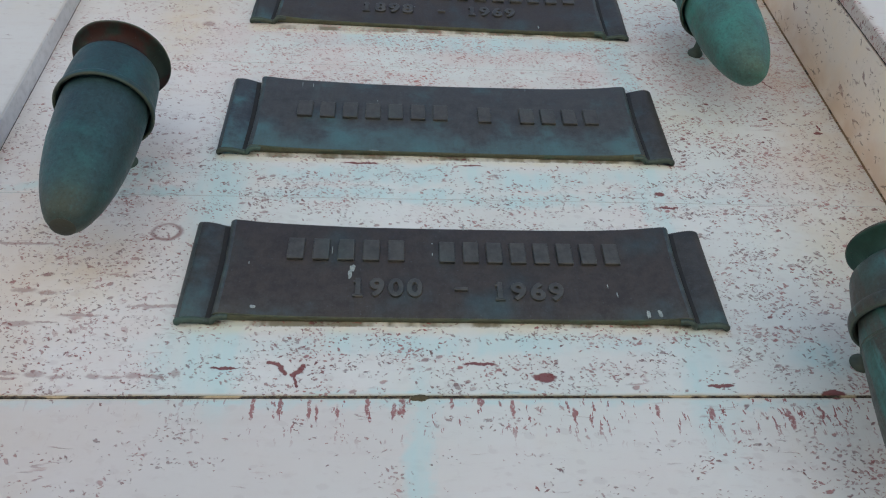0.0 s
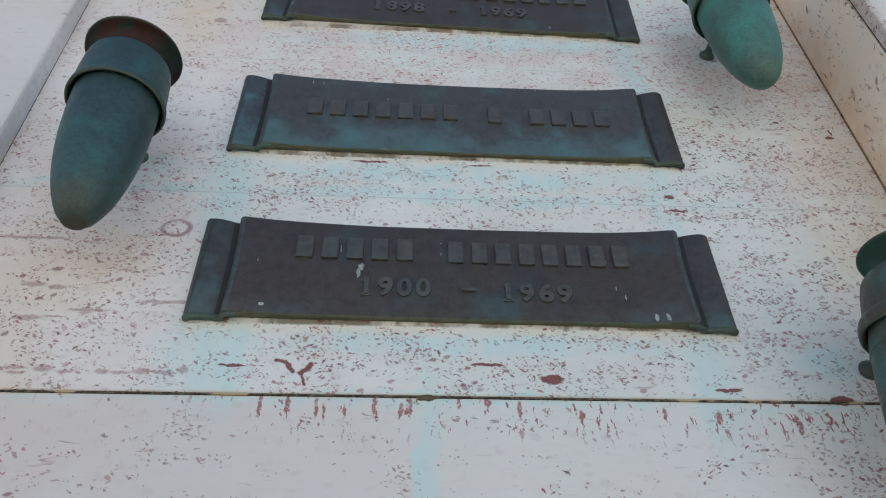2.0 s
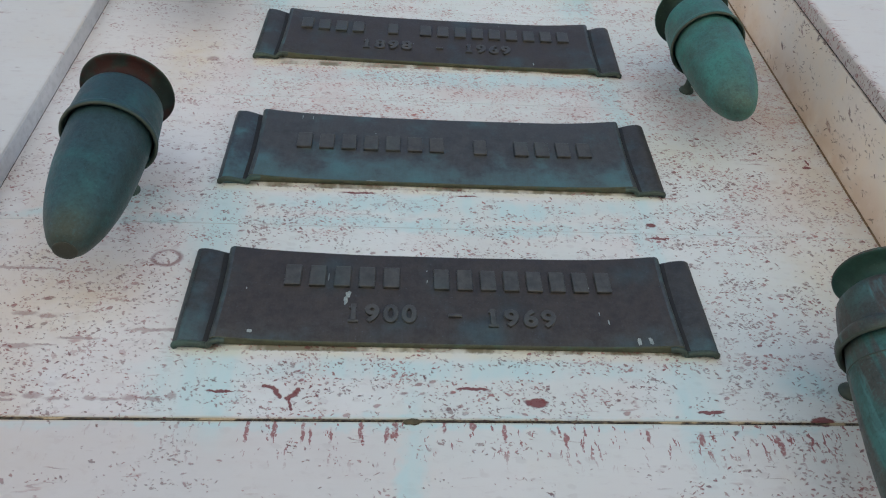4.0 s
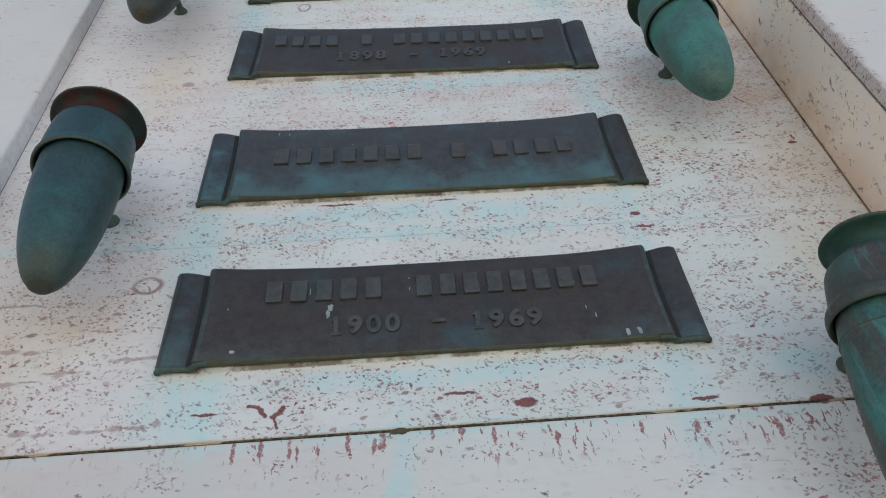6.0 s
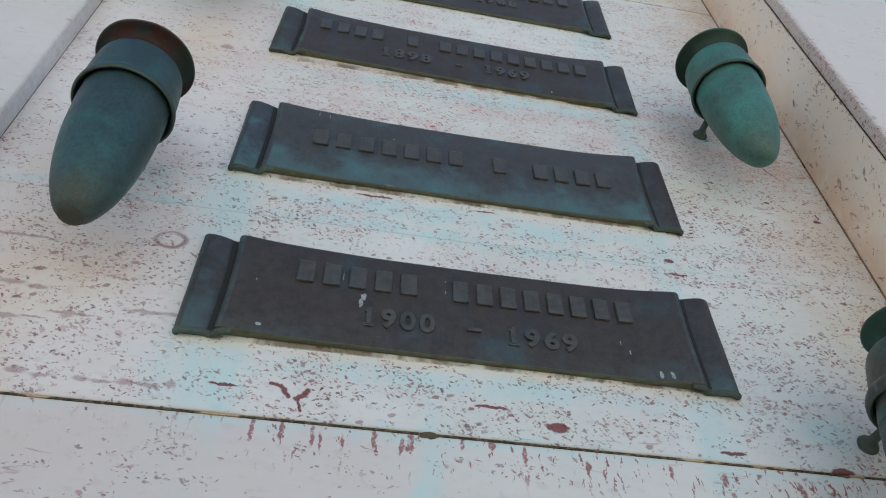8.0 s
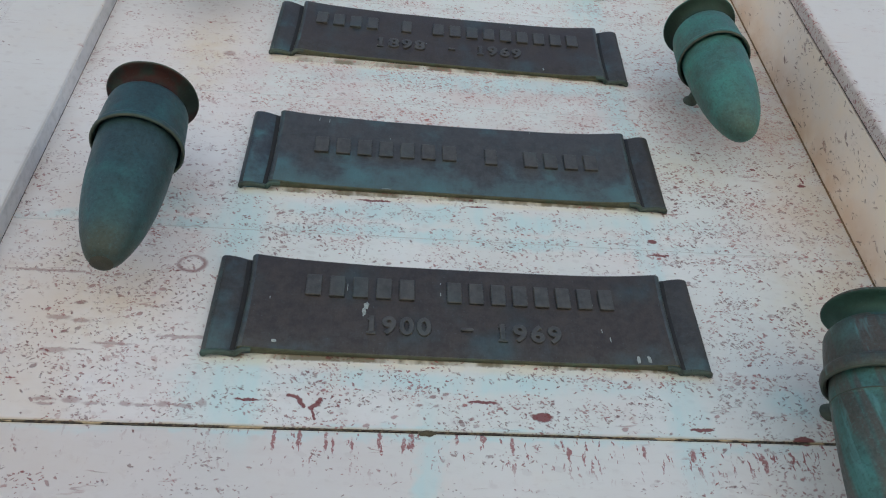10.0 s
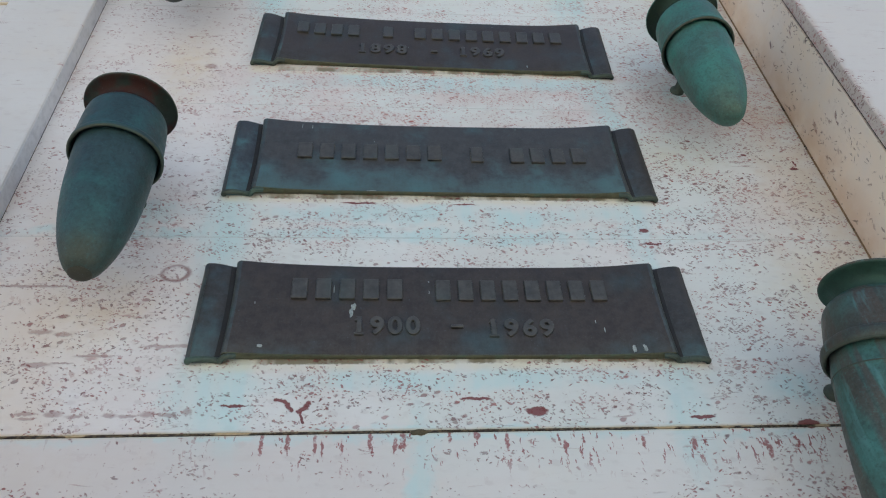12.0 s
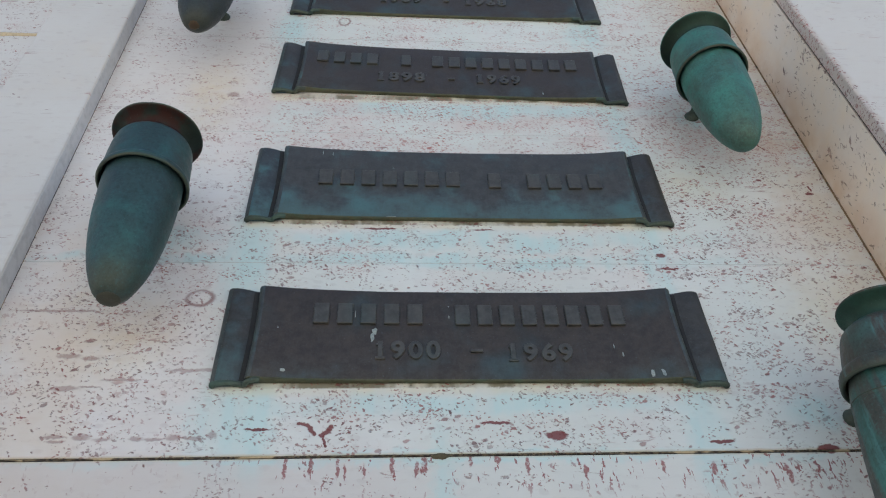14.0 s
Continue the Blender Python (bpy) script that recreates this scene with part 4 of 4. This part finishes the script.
# ---- bronze flower vases on wall brackets ----
BULLET = [(0.0, -0.2022), (0.0058, -0.2015), (0.0120, -0.1990), (0.0198, -0.1912), (0.0273, -0.1750), (0.0343, -0.1540), (0.0405, -0.1250), (0.0448, -0.0930), (0.0472, -0.0590), (0.0482, -0.0300), (0.0482, 0.0100), (0.0465, 0.0360), (0.0420, 0.0400)]
CONE = [(0.0, -0.2200), (0.010, -0.2200), (0.0190, -0.2170), (0.0262, -0.2050), (0.0330, -0.1800), (0.0395, -0.1450), (0.0450, -0.1050), (0.0485, -0.0740), (0.0496, -0.0600), (0.0504, -0.0570), (0.0508, -0.0400), (0.0506, 0.0020), (0.0500, 0.0250), (0.0450, 0.0350)]
SLEEVE = [(0.0500, -0.0050), (0.0506, -0.0260), (0.0518, -0.0305), (0.0542, -0.0322), (0.0556, -0.0295), (0.0556, -0.0255), (0.0540, -0.0225), (0.0534, -0.0180), (0.0522, 0.0050), (0.0508, 0.0260), (0.0492, 0.0360), (0.0455, 0.0405), (0.0400, 0.0415)]
BANDED = [(0.0520, 0.0200), (0.0526, -0.0020), (0.0542, -0.0070), (0.0568, -0.0080), (0.0592, -0.0042), (0.0595, 0.0020), (0.0580, 0.0065), (0.0556, 0.0085), (0.0550, 0.0140), (0.0550, 0.0400), (0.0538, 0.0505), (0.0495, 0.0565), (0.0420, 0.0590)]
LIP = [(0.0400, 0.0350), (0.0395, 0.0480), (0.0400, 0.0560), (0.0430, 0.0622), (0.0490, 0.0668), (0.0548, 0.0690), (0.0568, 0.0704), (0.0566, 0.0724), (0.0538, 0.0730), (0.0480, 0.0715), (0.0420, 0.0660), (0.0380, 0.0580), (0.0370, 0.0300), (0.0, 0.0250)]


def vase(x, z, y, lean, label, m_body, m_sleeve, m_lip, m_tip, body=BULLET, sleeve=SLEEVE, raise_sleeve=0.010, raise_lip=0.005, wide_lip=1.01, seed=0):
    """x, z: where its bracket meets the wall. y: how far its axis stands out."""
    base = tagged(empty("flower_vase", pose(x, 0, z)), label, "vase", "bronze vases on the wall")
    place = pose(0, -y, 0, *lean)

    def turned(name, profile, material, note="", rough=0.004, under=base):
        bm = lathe(bezier_profile(profile, 4), 64, rough, seed)
        bmesh.ops.transform(bm, matrix=place, verts=bm.verts[:])
        return part(name, bm, material, under, note, smooth=40)

    cup = turned("body", body, m_body)
    band = turned("sleeve", [(r, h + raise_sleeve) for r, h in sleeve], m_sleeve)
    foot = min(sleeve, key=lambda p: p[1])
    ring = [(foot[0] - 0.0022, foot[1] + raise_sleeve + 0.0012), (foot[0] - 0.0012, foot[1] + raise_sleeve - 0.0008), (foot[0] + 0.0003, foot[1] + raise_sleeve - 0.0012), (foot[0] + 0.0016, foot[1] + raise_sleeve - 0.0002), (foot[0] + 0.0020, foot[1] + raise_sleeve + 0.0012)]
    turned("bead", ring, M_BEAD, "olive worn edge of the sleeve", 0.006, band)
    turned("lip", [(wide_lip * r, h + raise_lip) for r, h in LIP], m_lip, "flared lip, its shade put into a darker colour", 0.012, cup)
    # ring in lighter bronze: the rim's thin highlight put into its colour
    rim = [(0.0545, 0.0700), (0.0566, 0.0705), (0.0576, 0.0716), (0.0570, 0.0730), (0.0545, 0.0736)]
    turned("lip_rim", [(wide_lip * r, h + raise_lip) for r, h in rim], M_BEAD if m_lip is M_RUST else m_sleeve, "rim of the lip, highlight put into a lighter bronze", 0.014, cup)
    if m_tip in (M_TIP, M_RUSTTIP):
        wide = 1.0 if m_tip is M_TIP else 0.7
        cap = [(0.0, body[0][1] - 0.0006), (0.0070 * wide, body[0][1] - 0.0006), (0.0112 * wide, body[0][1] + 0.0006), (0.0128 * wide, body[0][1] + 0.0022), (0.0100 * wide, body[0][1] + 0.004)]
        turned("tip_cap", cap, m_tip, "brownish worn tip", 0.004 if m_tip is M_TIP else 0.25, cup)
    if body is CONE:
        turned("seam", [(0.0490, -0.0545), (0.0506, -0.0552), (0.0510, -0.0560), (0.0505, -0.0567), (0.0488, -0.0572)], M_BEAD, "thin seam round the body", 0.004, cup)
    # bracket: a flange on the wall and a rod into the sleeve
    rod = lathe([(0.0, 0.0), (0.0115, 0.0), (0.0120, 0.0020), (0.0108, 0.0050), (0.0080, 0.0075), (0.0062, 0.0100), (0.0052, 0.0140), (0.0048, 0.024), (0.0048, y - 0.044), (0.0, y - 0.044)], 28, 0.01, seed)
    bmesh.ops.transform(rod, matrix=pose(0, 0.0008, 0, 90, 0, 0), verts=rod.verts[:])
    arm = part("bracket", rod, M_EDGEGREEN, base, "wall flange with a short rod", smooth=40)
    pin = lathe([(0.0, 0.0), (0.0036, 0.0), (0.0036, 0.016), (0.0, 0.016)], 16)
    bmesh.ops.transform(pin, matrix=pose(0, -y + 0.052, -0.014), verts=pin.verts[:])
    part("pin", pin, M_EDGEGREEN, arm, smooth=40)
    return base


vase(-0.411, 2.440, 0.098, (2.0, -1.5, 0.0), "blue-green bronze vase with a rust-red flared lip", M_VASE_BLUE, M_VASE_BLUE, M_RUST, M_TIP, raise_sleeve=0.0120, seed=1)
vase(-0.4245, 3.0205, 0.100, (1.0, 0.0, 0.0), "dark blue-grey bronze vase on a wall bracket", M_VASE_DARK, M_VASE_BLUE, M_RUST, M_RUSTTIP, seed=2)
vase(0.4035, 2.7308, 0.096, (0.0, 0.0, 0.0), "green bronze vase with a dark green lip", M_VASE_GREEN, M_VASE_GREEN, M_GREENLIP, M_VASE_GREEN, seed=3)
vase(0.437, 2.144, 0.113, (8.0, 14.0, 0.0), "green bronze vase streaked brown, with a banded sleeve", M_VASE_STREAK, M_SLEEVE_BROWN, M_TEALLIP, M_VASE_STREAK, CONE, BANDED, -0.0270, -0.0135, 0.98, seed=4)


# ---- tree behind the end of the wall ----
def tree(x, y, crown, radius, leaves, seed):
    rnd = random.Random(seed)
    base = tagged(empty("tree", pose(x, y, 0)), "leafy tree with large glossy green leaves behind the wall", "tree")
    bm = bmesh.new()
    c = Vector(crown) - Vector((x, y, 0))
    fork = Vector((0.15 * c.x, 0.15 * c.y, 0.45 * c.z))
    limb(bm, [Vector((0, 0, 0)), fork * 0.35 + Vector((0.03, 0.02, 0)), fork * 0.7, fork], 0.17, 0.12)
    ends = []
    for k in range(9):
        a = 2 * math.pi * k / 9 + rnd.uniform(-0.3, 0.3)
        end = c + Vector((math.cos(a), math.sin(a), rnd.uniform(-0.6, 0.6))) * radius * rnd.uniform(0.55, 0.9)
        mid = fork.lerp(end, 0.5) + Vector((rnd.uniform(-0.15, 0.15), rnd.uniform(-0.15, 0.15), 0.2))
        limb(bm, [fork - Vector((0, 0, 0.1)), fork.lerp(mid, 0.5), mid, mid.lerp(end, 0.5), end], 0.065, 0.012, 7)
        for j in range(7):
            root = mid.lerp(end, rnd.uniform(0.1, 0.95))
            tip = root + Vector((rnd.gauss(0, 1), rnd.gauss(0, 1), rnd.gauss(0.1, 0.8))).normalized() * rnd.uniform(0.4, 0.9)
            limb(bm, [root, root.lerp(tip, 0.5) + Vector((0, 0, 0.04)), tip], 0.012, 0.004, 5)
            ends.append((root, tip))
    part("trunk", bm, M_BARK, base, smooth=60)
    verts, faces = [], []
    for k in range(leaves):
        root, tip = ends[rnd.randrange(len(ends))]
        p = root.lerp(tip, rnd.uniform(0.2, 1.05)) + Vector((rnd.gauss(0, 0.07), rnd.gauss(0, 0.07), rnd.gauss(0, 0.07)))
        m = Euler((rnd.gauss(0, 0.7), rnd.gauss(0, 0.7), rnd.uniform(0, 6.28))).to_matrix()
        long, wide, n0 = rnd.uniform(0.10, 0.17), rnd.uniform(0.025, 0.04), len(verts)
        outline = ((0, 0, 0), (0.3, 0.8, 0.02), (0.65, 1.0, 0.02), (1.0, 0.0, -0.14), (0.65, -1.0, 0.02), (0.3, -0.8, 0.02), (0.5, 0.0, -0.03))
        verts += [tuple(p + m @ Vector((a * long, b * wide, h * long))) for a, b, h in outline]
        faces += [(n0 + i, n0 + j, n0 + 6) for i, j in ((0, 1), (1, 2), (2, 3), (3, 4), (4, 5), (5, 0))]
    me = bpy.data.meshes.new("crown")
    me.from_pydata(verts, [], faces)
    me.materials.append(M_LEAF)
    ob = new("crown", me)
    ob.parent = base
    tagged(ob, "crown of large glossy leaves", kind="stuff")
    return base


tree(3.9, 1.9, (3.2, 1.0, 5.9), 1.7, 5200, 11)
